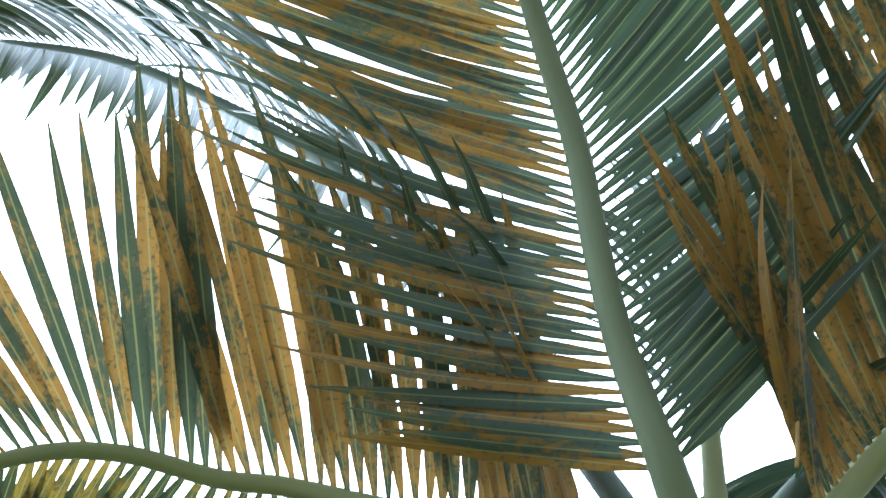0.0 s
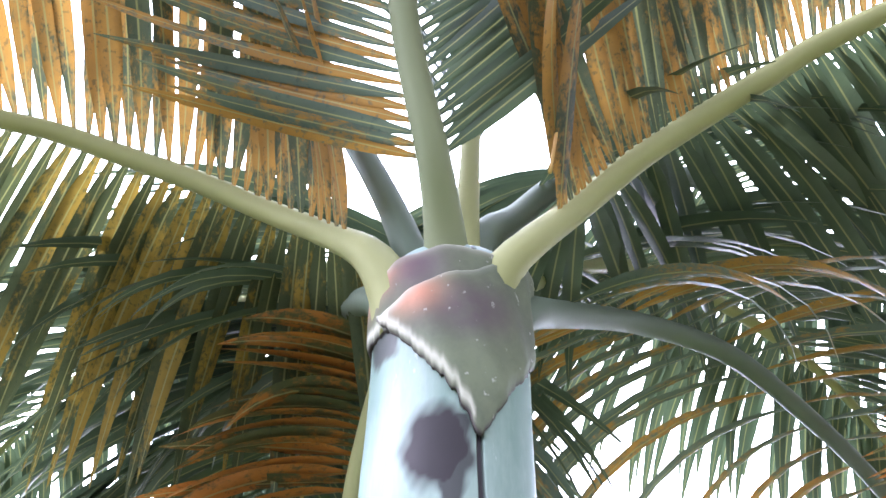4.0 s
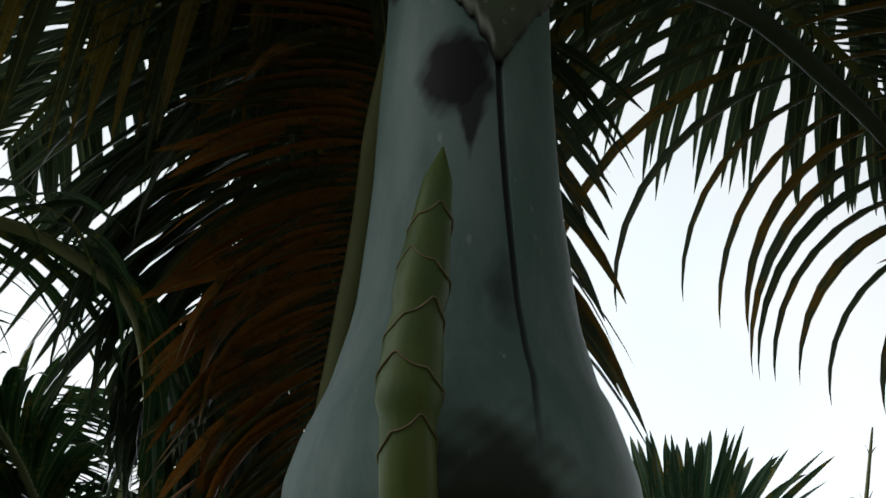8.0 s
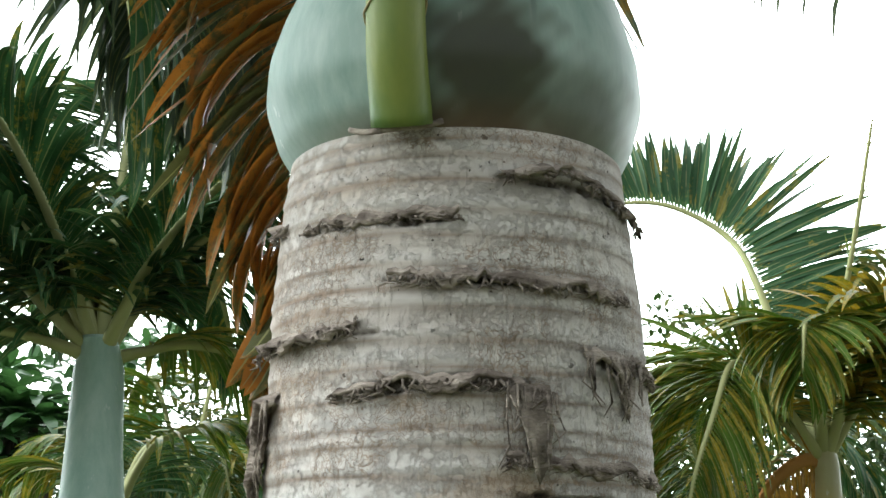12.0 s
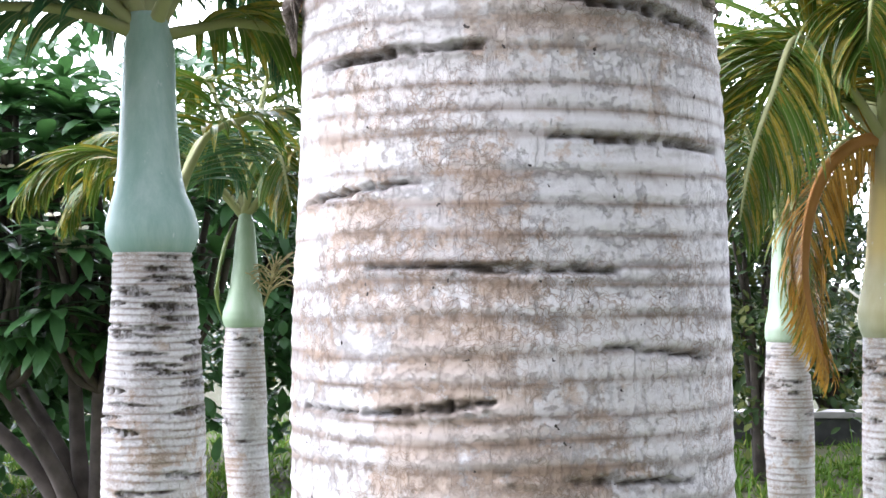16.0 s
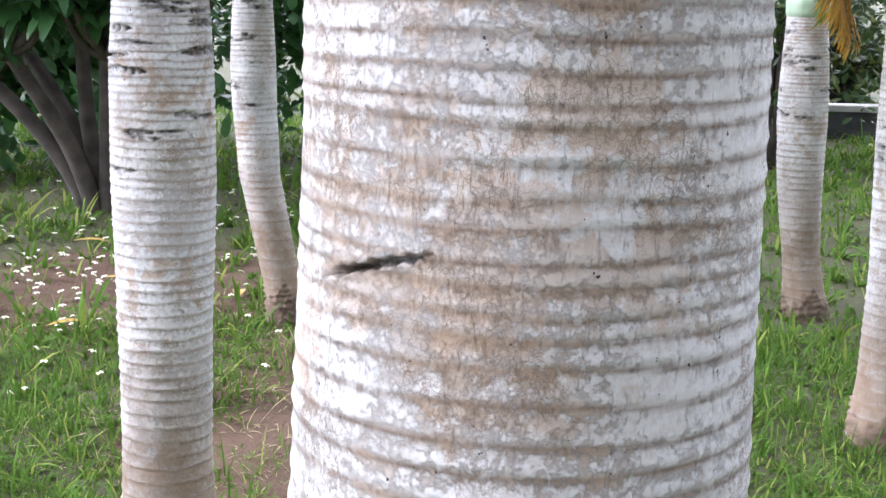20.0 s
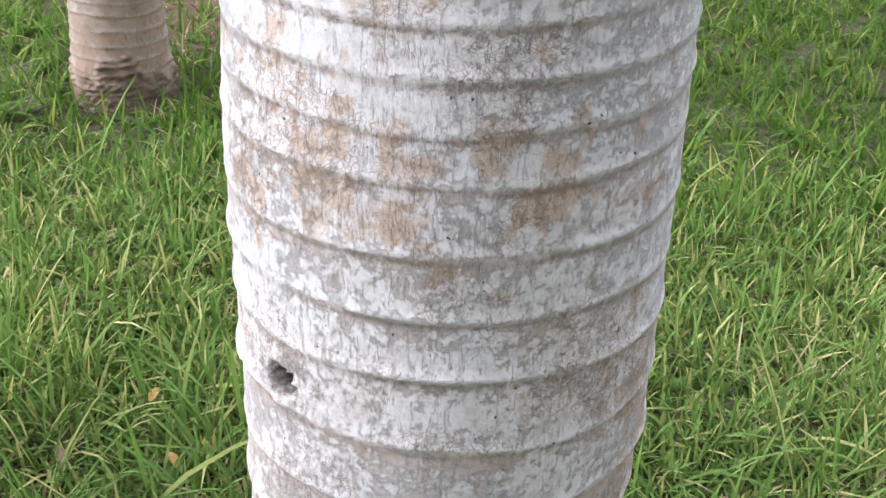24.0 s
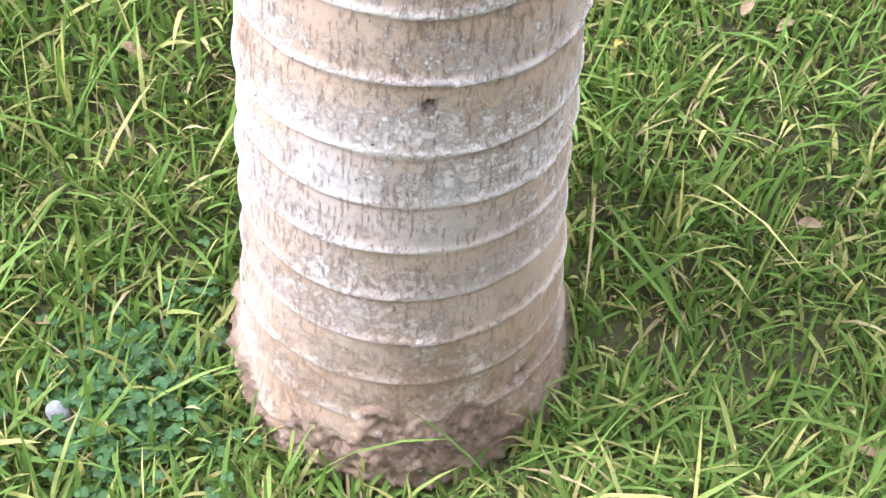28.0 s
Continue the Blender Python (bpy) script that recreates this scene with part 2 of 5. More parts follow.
def bark_material(name, chalk=0.5):
    m = Mat(name, 0.85)
    co = m.coords()
    tall = m.coords((1, 1, 0.42))
    tan = m.mix(m.noise(11, 6, co, 0.65), (0.49, 0.385, 0.295), (0.365, 0.28, 0.215))
    grey = m.mix(m.noise(26, 6, tall, 0.65), (0.55, 0.535, 0.53), (0.41, 0.395, 0.39))
    broad = m.noise(3.6, 4, co)
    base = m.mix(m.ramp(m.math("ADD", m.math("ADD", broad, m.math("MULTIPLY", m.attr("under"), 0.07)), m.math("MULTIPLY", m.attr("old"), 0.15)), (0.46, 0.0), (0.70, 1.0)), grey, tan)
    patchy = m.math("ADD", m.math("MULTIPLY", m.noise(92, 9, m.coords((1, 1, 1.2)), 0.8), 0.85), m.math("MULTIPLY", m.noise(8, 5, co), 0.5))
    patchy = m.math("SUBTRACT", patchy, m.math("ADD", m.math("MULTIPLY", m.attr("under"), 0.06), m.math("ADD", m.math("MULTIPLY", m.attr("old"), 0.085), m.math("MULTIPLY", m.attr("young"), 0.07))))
    white = m.ramp(patchy, (0.665 - 0.12 * chalk, 0.0), (0.725 - 0.12 * chalk, 1.0))
    base = m.mix(m.math("MULTIPLY", white, m.ramp(m.noise(130, 6, co, 0.7), (0.36, 0.3), (0.55, 0.85))), base, m.mix(m.noise(18, 6, co, 0.65), (0.77, 0.765, 0.76), (0.60, 0.59, 0.585)))
    rust = m.ramp(m.math("MULTIPLY", m.noise(24, 8, co, 0.72), m.noise(3.1, 2, co)), (0.29, 0.0), (0.325, 0.65))
    base = m.mix(rust, base, (0.42, 0.285, 0.18))
    # young bark under the crownshaft: cream bands, with small dark pits
    young = m.attr("young")
    bands = m.mix(m.ramp(m.noise(10, 5, m.coords((0.3, 0.3, 5.0)), 0.6), (0.38, 0.0), (0.6, 1.0)), (0.64, 0.59, 0.52), (0.42, 0.355, 0.295))
    base = m.mix(m.math("MULTIPLY", young, m.ramp(m.noise(5, 4, co), (0.3, 0.3), (0.65, 0.8))), base, bands)
    base = m.mix(m.math("MULTIPLY", young, m.ramp(m.noise(120, 2, co), (0.265, 1.0), (0.29, 0.0))), base, (0.06, 0.045, 0.035))
    base = m.mix(m.math("MULTIPLY", m.attr("ridge"), m.ramp(m.noise(30, 6, co, 0.7), (0.3, 0.45), (0.5, 1.0))), base, (0.80, 0.775, 0.77))
    # shade beneath each ring lip, put into the bark colour as a brown line
    base = m.mix(m.math("MULTIPLY", m.attr("crease_shade"), m.ramp(m.noise(15, 5, co), (0.32, 0.3), (0.6, 1.0))), base, (0.22, 0.155, 0.115))
    # old bark with dark upright flecks
    old = m.attr("old")
    flecks = m.ramp(m.math("ADD", m.noise(230, 6, m.coords((1, 1, 0.2)), 0.68), m.math("MULTIPLY", m.math("SUBTRACT", m.noise(6, 3, co), 0.5), -0.25)), (0.39, 1.0), (0.43, 0.0))
    base = m.mix(m.math("MULTIPLY", flecks, m.math("ADD", m.math("MULTIPLY", old, 0.5), 0.1)), base, (0.16, 0.12, 0.095))
    # a net of fine cracks
    warp = m.mix(0.05, co, m.add("ShaderNodeTexNoise", Vector=co, Scale=70.0).outputs["Color"])
    for scale, width, low in ((55.0, 0.05, 0.46), (115.0, 0.075, 0.49)):
        veins = m.add("ShaderNodeTexVoronoi", Vector=warp, Scale=scale)
        veins.feature = "DISTANCE_TO_EDGE"
        lines = m.math("MULTIPLY", m.ramp(veins.outputs["Distance"], (width * 0.3, 1.0), (width, 0.0)), m.ramp(m.noise(12, 4, co), (low, 0.0), (low + 0.1, 1.0)))
        base = m.mix(m.math("MULTIPLY", lines, 0.55), base, (0.27, 0.185, 0.125))
    dots = m.ramp(m.noise(150, 2, co), (0.245, 1.0), (0.27, 0.0))
    base = m.mix(dots, base, (0.05, 0.04, 0.035))
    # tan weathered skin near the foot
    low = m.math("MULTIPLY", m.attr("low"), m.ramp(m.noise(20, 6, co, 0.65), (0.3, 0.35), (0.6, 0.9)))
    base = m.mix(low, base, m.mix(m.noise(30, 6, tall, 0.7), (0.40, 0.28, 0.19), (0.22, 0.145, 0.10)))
    # rough root collar
    foot = m.attr("foot")
    flaky = m.mix(m.noise(38, 8, m.coords((1, 1, 1.8)), 0.75), (0.40, 0.285, 0.21), (0.075, 0.048, 0.032))
    flaky = m.mix(m.ramp(m.noise(55, 6, co, 0.7), (0.62, 0.0), (0.67, 0.7)), flaky, (0.50, 0.47, 0.46))
    base = m.mix(foot, base, flaky)
    base = m.mix(m.math("MULTIPLY", m.attr("scar"), m.ramp(m.noise(48, 5, co), (0.36, 0.2), (0.5, 1.0))), base, m.mix(m.noise(160, 4, co), (0.10, 0.075, 0.055), (0.018, 0.014, 0.012)))
    m.colour(base)
    m.bump(m.math("ADD", m.math("ADD", m.noise(95, 8, tall, 0.8), m.math("MULTIPLY", white, 0.4)), m.math("MULTIPLY", flecks, -0.5)), 0.8, 0.004)
    return m.m


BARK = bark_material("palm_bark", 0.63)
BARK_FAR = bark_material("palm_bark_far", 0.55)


def shaft_material(name, a, b, c=None):
    m = Mat(name, 0.5)
    co = m.coords()
    base = m.mix(m.ramp(m.noise(3.5, 3, co), (0.35, 0.0), (0.7, 1.0)), a, b)
    bloom = m.ramp(m.noise(10, 7, m.coords((1, 1, 0.25)), 0.68), (0.45, 0.0), (0.66, 0.85))
    base = m.mix(bloom, base, tuple(min(0.8, 0.85 * v + 0.16) for v in a))
    if c:
        base = m.mix(m.ramp(m.noise(2.2, 1, co), (0.4, 0.0), (0.6, 1.0)), base, c)
    flecks = m.ramp(m.noise(70, 4, m.coords((1, 1, 0.3)), 0.6), (0.675, 0.0), (0.74, 0.5))
    base = m.mix(flecks, base, (0.66, 0.7, 0.7))
    # olive patches low on the bulge: part stain, part shade put into the colour
    base = m.mix(m.attr("olive_shade"), base, m.mix(m.noise(9, 5, co), (0.03, 0.06, 0.032), (0.07, 0.062, 0.025)))
    base = m.mix(m.attr("brown"), base, m.mix(m.noise(30, 5, co), (0.20, 0.13, 0.085), (0.11, 0.065, 0.045)))
    # blotch, drip and seam, with a weaker share of that painted shade
    base = m.mix(m.attr("stain"), base, m.mix(m.noise(40, 4, co), (0.02, 0.014, 0.018), (0.008, 0.007, 0.008)))
    m.colour(base)
    m.bump(m.noise(35, 5, m.coords((1, 1, 0.3))), 0.12, 0.003)
    return m.m


SHAFT = shaft_material("crownshaft_wax", (0.205, 0.31, 0.27), (0.15, 0.245, 0.205))
SHAFT_AQUA = shaft_material("crownshaft_turquoise", (0.26, 0.40, 0.34), (0.21, 0.34, 0.285))
SHAFT_PALE = shaft_material("crownshaft_pale", (0.30, 0.41, 0.27), (0.24, 0.34, 0.21))
SHAFT_YELLOW = shaft_material("crownshaft_yellowing", (0.28, 0.34, 0.25), (0.23, 0.3, 0.2), (0.42, 0.33, 0.11))


def plain(name, a, b, scale=12, rough=0.7, bump=0.4, stretch=(1, 1, 1)):
    m = Mat(name, rough)
    m.colour(m.mix(m.ramp(m.noise(scale, 5, m.coords(stretch)), (0.35, 0.0), (0.65, 1.0)), a, b))
    m.bump(m.noise(scale * 5, 5, m.coords(stretch)), bump, 0.004)
    return m.m


def sheath_material():
    m = Mat("leaf_sheath_skin", 0.68)
    co = m.coords()
    base = m.mix(m.ramp(m.noise(14, 6, co, 0.65), (0.35, 0.0), (0.65, 1.0)), (0.15, 0.18, 0.11), (0.085, 0.105, 0.068))
    for name, tone in (("purple", (0.095, 0.066, 0.08)), ("rust", (0.56, 0.25, 0.16)), ("lip", (0.5, 0.5, 0.42)), ("edge", (0.035, 0.027, 0.028))):
        fac = m.math("MULTIPLY", m.attr(name), m.ramp(m.noise(30, 5, co), (0.3, 0.6), (0.5, 1.0)))
        base = m.mix(fac, base, tone)
    base = m.mix(m.ramp(m.noise(90, 4, co), (0.66, 0.0), (0.7, 0.5)), base, (0.5, 0.52, 0.48))
    m.colour(base)
    m.bump(m.noise(45, 5, co), 0.3, 0.003)
    return m.m


SHEATH = sheath_material()
BUD = plain("flower_bud_green", (0.20, 0.245, 0.05), (0.075, 0.15, 0.035), 18, 0.42, 0.2, (1, 1, 0.4))
BUD_EDGE = plain("bract_edge", (0.26, 0.16, 0.08), (0.42, 0.36, 0.2), 30, 0.6)
FIBRE = plain("dry_fibre", (0.44, 0.38, 0.33), (0.12, 0.095, 0.08), 40, 0.95, 1.0, (1, 1, 2.5))
WOOD = plain("branch_bark", (0.045, 0.036, 0.03), (0.095, 0.078, 0.066), 9, 0.9, 0.8)
STONE = plain("pale_stone", (0.5, 0.52, 0.58), (0.3, 0.31, 0.36), 60, 0.85)
PETAL = plain("white_petal", (0.8, 0.78, 0.68), (0.78, 0.72, 0.5), 40, 0.6, 0.1)
DEAD_LEAF = plain("brown_dead_leaf", (0.28, 0.2, 0.12), (0.16, 0.1, 0.06), 60, 0.8)
DRY_LEAF = plain("yellow_dry_leaf", (0.5, 0.36, 0.08), (0.38, 0.22, 0.07), 30, 0.7)
WALL_DARK = plain("dark_wall", (0.05, 0.05, 0.055), (0.1, 0.1, 0.1), 6, 0.8)
WALL_CAP = plain("pale_coping", (0.5, 0.49, 0.47), (0.38, 0.37, 0.35), 10, 0.8)
SPIKE = plain("dry_flower_stalk", (0.42, 0.37, 0.18), (0.3, 0.26, 0.12), 20, 0.8)


def ground_material():
    m = Mat("lawn_soil", 0.95)
    co = m.coords()
    soil = m.mix(m.noise(18, 6, co), (0.15, 0.085, 0.05), (0.09, 0.055, 0.035))
    litter = m.mix(m.noise(90, 6, co, 0.7), (0.13, 0.115, 0.055), (0.03, 0.045, 0.014))
    m.colour(m.mix(m.ramp(m.math("ADD", m.math("MULTIPLY", m.noise(3.5, 4, co), 0.45), m.attr("bare")), (0.42, 0.0), (0.6, 1.0)), litter, soil))
    m.bump(m.noise(60, 6, co), 0.8, 0.02)
    return m.m


GROUND = ground_material()


# ---- building blocks ----
def mesh_of(name, verts, faces, mat, smooth=True):
    me = bpy.data.meshes.new(name)
    me.from_pydata([tuple(v) for v in verts], [], faces)
    me.materials.append(mat)
    if smooth:
        me.polygons.foreach_set("use_smooth", [True] * len(me.polygons))
    me.update()
    return me


def part(name, me, parent=None, label="", m=None):
    ob = new(name, me)
    if parent is not None:
        ob.parent = parent
    if m is not None:
        ob.matrix_basis = m
    if label:
        ob["label"] = label
    return ob


def floats(me, name, values):
    me.attributes.new(name, "FLOAT", "POINT").data.foreach_set("value", np.asarray(values, np.float32))


def thing(name, at, label, category, group="", kind=""):
    ob = new(name)
    ob.empty_display_size = 0.05
    ob.location = at
    return tagged(ob, label, category, group, kind)


def spline(points, n):
    """n points at even steps along a smooth curve through the given ones."""
    p = np.array(points, float)
    p = np.vstack([2 * p[0] - p[1], p, 2 * p[-1] - p[-2]])
    out = []
    for i in range(1, len(p) - 2):
        for t in np.linspace(0, 1, 12, endpoint=False):
            a, b, c, d = p[i - 1], p[i], p[i + 1], p[i + 2]
            out.append(0.5 * (2 * b + (c - a) * t + (2 * a - 5 * b + 4 * c - d) * t * t + (3 * b - a - 3 * c + d) * t**3))
    out.append(p[-2])
    out = np.array(out)
    s = np.r_[0, np.cumsum(np.linalg.norm(np.diff(out, axis=0), axis=1))]
    return np.stack([np.interp(np.linspace(0, s[-1], n), s, out[:, k]) for k in range(3)], 1), s[-1]


def unit(v):
    v = np.asarray(v, float)
    return v / (np.linalg.norm(v, axis=-1, keepdims=True) + 1e-9)


def tube(path, radii, segs=10, flat=1.0, hint=(0, 0, 1)):
    path = np.asarray(path, float)
    tan = unit(np.gradient(path, axis=0))
    side = unit(np.cross(tan, np.asarray(hint, float) + 1e-3))
    up = np.cross(side, tan)
    ang = np.linspace(0, 2 * np.pi, segs, endpoint=False)
    r = np.asarray(radii, float)[:, None, None]
    v = path[:, None] + r * (np.cos(ang)[None, :, None] * side[:, None] + flat * np.sin(ang)[None, :, None] * up[:, None])
    n = len(path)
    f = [(i * segs + j, i * segs + (j + 1) % segs, (i + 1) * segs + (j + 1) % segs, (i + 1) * segs + j) for i in range(n - 1) for j in range(segs)]
    f += [tuple(range(segs))[::-1], tuple(range((n - 1) * segs, n * segs))]
    return v.reshape(-1, 3), f


def joined(pieces):
    verts, faces, at = [], [], 0
    for v, f in pieces:
        verts.append(np.asarray(v))
        faces += [tuple(i + at for i in q) for q in f]
        at += len(v)
    return np.vstack(verts), faces


# ---- palm fronds ----
LEAF_S = np.array([0.0, 0.06, 0.15, 0.26, 0.38, 0.5, 0.62, 0.74, 0.85, 0.94, 1.0])
LEAF_W = np.array([0.2, 0.42, 0.78, 0.97, 1.0, 0.96, 0.86, 0.7, 0.48, 0.23, 0.03])


def leaflet(droop, twist, fold=0.3):
    """A leaflet of length and width 1 along +y that sags towards -z; it keeps its length."""
    ang = np.cumsum(np.r_[0, np.diff(LEAF_S) * droop * 1.6 * (0.25 + LEAF_S[1:])])
    step = np.diff(LEAF_S)
    y = np.r_[0, np.cumsum(step * np.cos(ang[1:]))]
    z = -np.r_[0, np.cumsum(step * np.sin(ang[1:]))]
    rows = []
    for k, (s, w) in enumerate(zip(LEAF_S, LEAF_W)):
        a = twist * s
        for e in (-0.5, 0.0, 0.5):
            x, lift = e * w * math.cos(a), abs(e) * w * fold + e * w * math.sin(a)
            rows.append((x, y[k], z[k], lift))
    f = [(3 * k + j, 3 * k + j + 1, 3 * k + j + 4, 3 * k + j + 3) for k in range(len(LEAF_S) - 1) for j in (0, 1)]
    return np.array(rows), f


LEAFLETS = [leaflet(d, tw) for d in (0.15, 0.5, 0.9, 1.4) for tw in (-0.7, 0.5)]


def leaflet_verts(kind, length, width, at, way, down):
    rows, f = LEAFLETS[kind]
    y = unit(way)
    x = unit(np.cross(y, -down))
    z = np.cross(x, y)
    return at + rows[:, :1] * width * x + rows[:, 1:2] * length * y + (rows[:, 2:3] * length + rows[:, 3:4] * width) * z, f


def frond(tree, name, points, mat, r0=0.016, pairs=44, start=0.14, length=0.42, width=0.03, vee=0.35, sweep=(65, 30), droop=0.6, hint=(0, 0, 1), stalk=RACHIS, single=False, seed=1, label="", sides=(1, -1), sag=0.25, flare=0.7, mat_b=None, flat=False, jit=0.5, other={}):
    """A pinnate frond of a palm: a tapering stalk with two rows of leaflets. Points are relative to the tree; other: what differs in the second row."""
    rnd = random.Random(seed)
    path, total = spline(points, 60)
    s = np.linspace(0, 1, 60)
    radii = r0 * (1.0 + flare * np.exp(-s * total * 16)) * (1 - s) ** 0.5 + 0.0025
    v, f = tube(path, radii, 10, 0.8, hint)
    stem = part(name, mesh_of(name, v, f, stalk), tree, label)
    tan = unit(np.gradient(path, axis=0))
    hint = np.asarray(hint, float)
    sheets, spans = {1: [], -1: []}, {1: [], -1: []}
    for k in range(pairs):
        u = start + (0.995 - start) * ((k + 0.5) / pairs)
        i = min(58, int(u * 59))
        fr = u * 59 - i
        p, t = path[i] * (1 - fr) + path[i + 1] * fr, unit(tan[i] * (1 - fr) + tan[i + 1] * fr)
        r = np.interp(u, s, radii)
        side = unit(np.cross(t, hint))
        up = np.cross(side, t)
        span = (k + 0.5) / pairs
        size = length * (0.62 + 0.38 * min(1, span * 4)) * (1 - 0.62 * max(0, span - 0.45) / 0.55) * rnd.uniform(0.88, 1.1)
        for sd in sides:
            mine = other if sd < 0 else {}
            turn, hang, bend = mine.get("sweep", sweep), mine.get("sag", sag), mine.get("droop", droop)
            a = radians(turn[0] + (turn[1] - turn[0]) * span + jit * rnd.uniform(-9, 9))
            vv = (vee if not isinstance(vee, tuple) else vee[0 if sd > 0 else 1]) + jit * rnd.uniform(-0.18, 0.18)
            way = math.cos(a) * t + math.sin(a) * (sd * side * math.cos(vv) + up * math.sin(vv))
            way = unit(way + np.array([0, 0, -hang * rnd.uniform(1 - jit, 1 + jit * 0.5)]))
            down = np.array([0, 0, -1.0])
            if flat:
                down = -up
            elif way[2] > 0.5:
                down = unit(sd * side + np.array([0, 0, -0.35]))
            elif abs(way[2]) > 0.9:
                down = -up
            kind = min(3, max(0, int(bend * 2 + rnd.uniform(0, 1.5)))) * 2 + rnd.randrange(2)
            at = p + up * r * 0.45 + sd * side * r * 0.5
            w = width * rnd.uniform(0.8, 1.12)
            long = size * mine.get("ratio", 1.0)
            v, f = leaflet_verts(kind, long, w, at, way, down)
            along, across = np.repeat(LEAF_S * long, 3), LEAFLETS[kind][0][:, 0] * w
            if single:
                me = mesh_of("leaflet", v, f, mat_b if mat_b and sd < 0 else mat)
                floats(me, "mid", np.tile([0.0, 1.0, 0.0], len(LEAF_S)))
                floats(me, "along", along)
                floats(me, "across", across)
                part("leaflet", me, stem)
            else:
                sheets[sd].append((v, f))
                spans[sd].append((along, across))
    for sd, rows in sheets.items():
        if rows:
            v, f = joined(rows)
            me = mesh_of("foliage", v, f, mat_b if mat_b and sd < 0 else mat)
            floats(me, "mid", np.tile([0.0, 1.0, 0.0], len(v) // 3))
            floats(me, "along", np.concatenate([a for a, _ in spans[sd]]))
            floats(me, "across", np.concatenate([a for _, a in spans[sd]]))
            part("foliage", me, stem)["kind"] = "stuff"
    return stem


# ---- palm trunks ----
def trunk_mesh(name, axis, rings, amp, scars=(), mat=None, segs=120, dz=0.005, seed=0, collar=0.0, old=0.0, young=9.0, wavy=0.0032):
    """A ringed palm trunk. axis: rows of z, x, y, radius; rings: heights of the ridges; scars: centre angle, height, half angle, half height, tilt, depth."""
    ax = np.array(axis, float)
    z = np.arange(ax[0, 0], ax[-1, 0] + 1e-6, dz)
    if ax[-1, 0] - z[-1] > 1e-4:
        z = np.r_[z, ax[-1, 0]]
    th = np.linspace(-np.pi, np.pi, segs, endpoint=False)
    Z, T = np.meshgrid(z, th, indexing="ij")
    rings = np.sort(np.array(rings, float))
    wob = np.zeros_like(T)
    rng = np.random.RandomState(seed)
    for k in range(1, 7):
        ph = rng.rand(3) * 6.3
        wob += wavy / k**0.7 * np.sin(k * T + ph[0] + 2.0 * np.sin(Z * (5 + 7 * k) + ph[1]))
    ZZ = Z + wob
    idx = np.clip(np.searchsorted(rings, ZZ), 1, len(rings) - 1)
    lo, hi = rings[idx - 1], rings[idx]
    gap = np.maximum(hi - lo, 1e-4)
    u = np.clip((ZZ - lo) / gap, 0, 1)
    # each ring swells upwards to a lip and falls back sharply below the next one
    near_hi, near_lo = (1 - u) * gap, u * gap
    lip = np.exp(-((near_hi / 0.0030) ** 2)) + np.exp(-((near_lo / 0.0055) ** 2))
    A = np.interp(Z, [r[0] for r in amp], [r[1] for r in amp])
    tight = np.interp(Z, [0.8, 1.3], [0.35, 0.16])
    swell = -0.55 * np.exp(-near_hi / (tight * gap)) + 0.25 * np.exp(-near_lo / (0.5 * gap))
    depth_var = 0.65 + 0.55 * np.sin(3 * T + 40 * lo) * np.sin(2 * T - 23 * lo)
    disp = A * depth_var * (np.clip(lip, 0, 1) + swell)
    # small lumps
    for k in range(14):
        a, c = rng.rand() * 6.3 - 3.15, z[0] + rng.rand() * (z[-1] - z[0])
        da = np.angle(np.exp(1j * (T - a)))
        disp += rng.uniform(-0.0025, 0.0025) * np.exp(-((da / 0.4) ** 2) - (((Z - c) / 0.05) ** 2))
    scar = np.zeros_like(T)
    base_z = ax[0, 0] + 0.12
    foot = np.clip((base_z + collar + 0.03 * np.sin(3 * T + 1) + 0.018 * np.sin(11 * T + 30 * Z) - Z) / 0.02, 0, 1) if collar else np.zeros_like(T)
    if collar:
        rough = sum(np.sin(k * T + 9 * np.sin(Z * 21 + k) + ph) * np.sin(Z * (60 + 9 * k) + 2 * np.sin(T * (k - 4)) + ph * 2) for k, ph in ((7, 1.0), (12, 2.2), (19, 0.4), (27, 4.0), (41, 5.0)))
        disp = disp * (1 - 0.6 * foot) + foot * (0.0034 * rough + 0.003)
    for a, c, ha, hh, tilt, deep in scars:
        da = np.angle(np.exp(1j * (T - radians(a)))) / radians(ha)
        ragged = (ha > 6) * (0.25 * np.sin(da * 9 + a) + 0.15 * np.sin(da * 23 + c * 90))
        dzs = (ZZ - c - tilt * da) / (hh * np.sqrt(np.clip(1 - da**2, 0.02, 1)) * (1 + ragged * 0.8))
        m = np.clip(1.35 - np.hypot(dzs, np.abs(da) ** 4), 0, 1) * (np.abs(da) < 1)
        m = np.clip(m * 4.0, 0, 1)
        if ha > 6:
            broken = 0.8 + 0.4 * np.sin(da * 5.3 + a) * np.sin(da * 2.1 + c * 70) + 0.25 * np.sin(da * 31 + a * 3)
            m = m * np.clip(broken, 0.0 if segs > 100 else 0.6, 1)
            torn = np.exp(-((dzs / 3.2) ** 2)) * (np.abs(da) < 1.0) * np.clip(1.15 - np.abs(da), 0, 1)
            scar = np.maximum(scar, 0.34 * torn * np.clip(0.6 + np.sin(da * 17 + a) * np.sin(da * 7.7 + Z * 300), 0, 1))
        scar = np.maximum(scar, m)
        disp -= deep * m
        disp += 0.22 * deep * np.exp(-((np.abs(dzs) - 1.7) ** 2) * 3) * (np.abs(da) < 1)
    R = np.interp(Z, ax[:, 0], ax[:, 3]) + disp
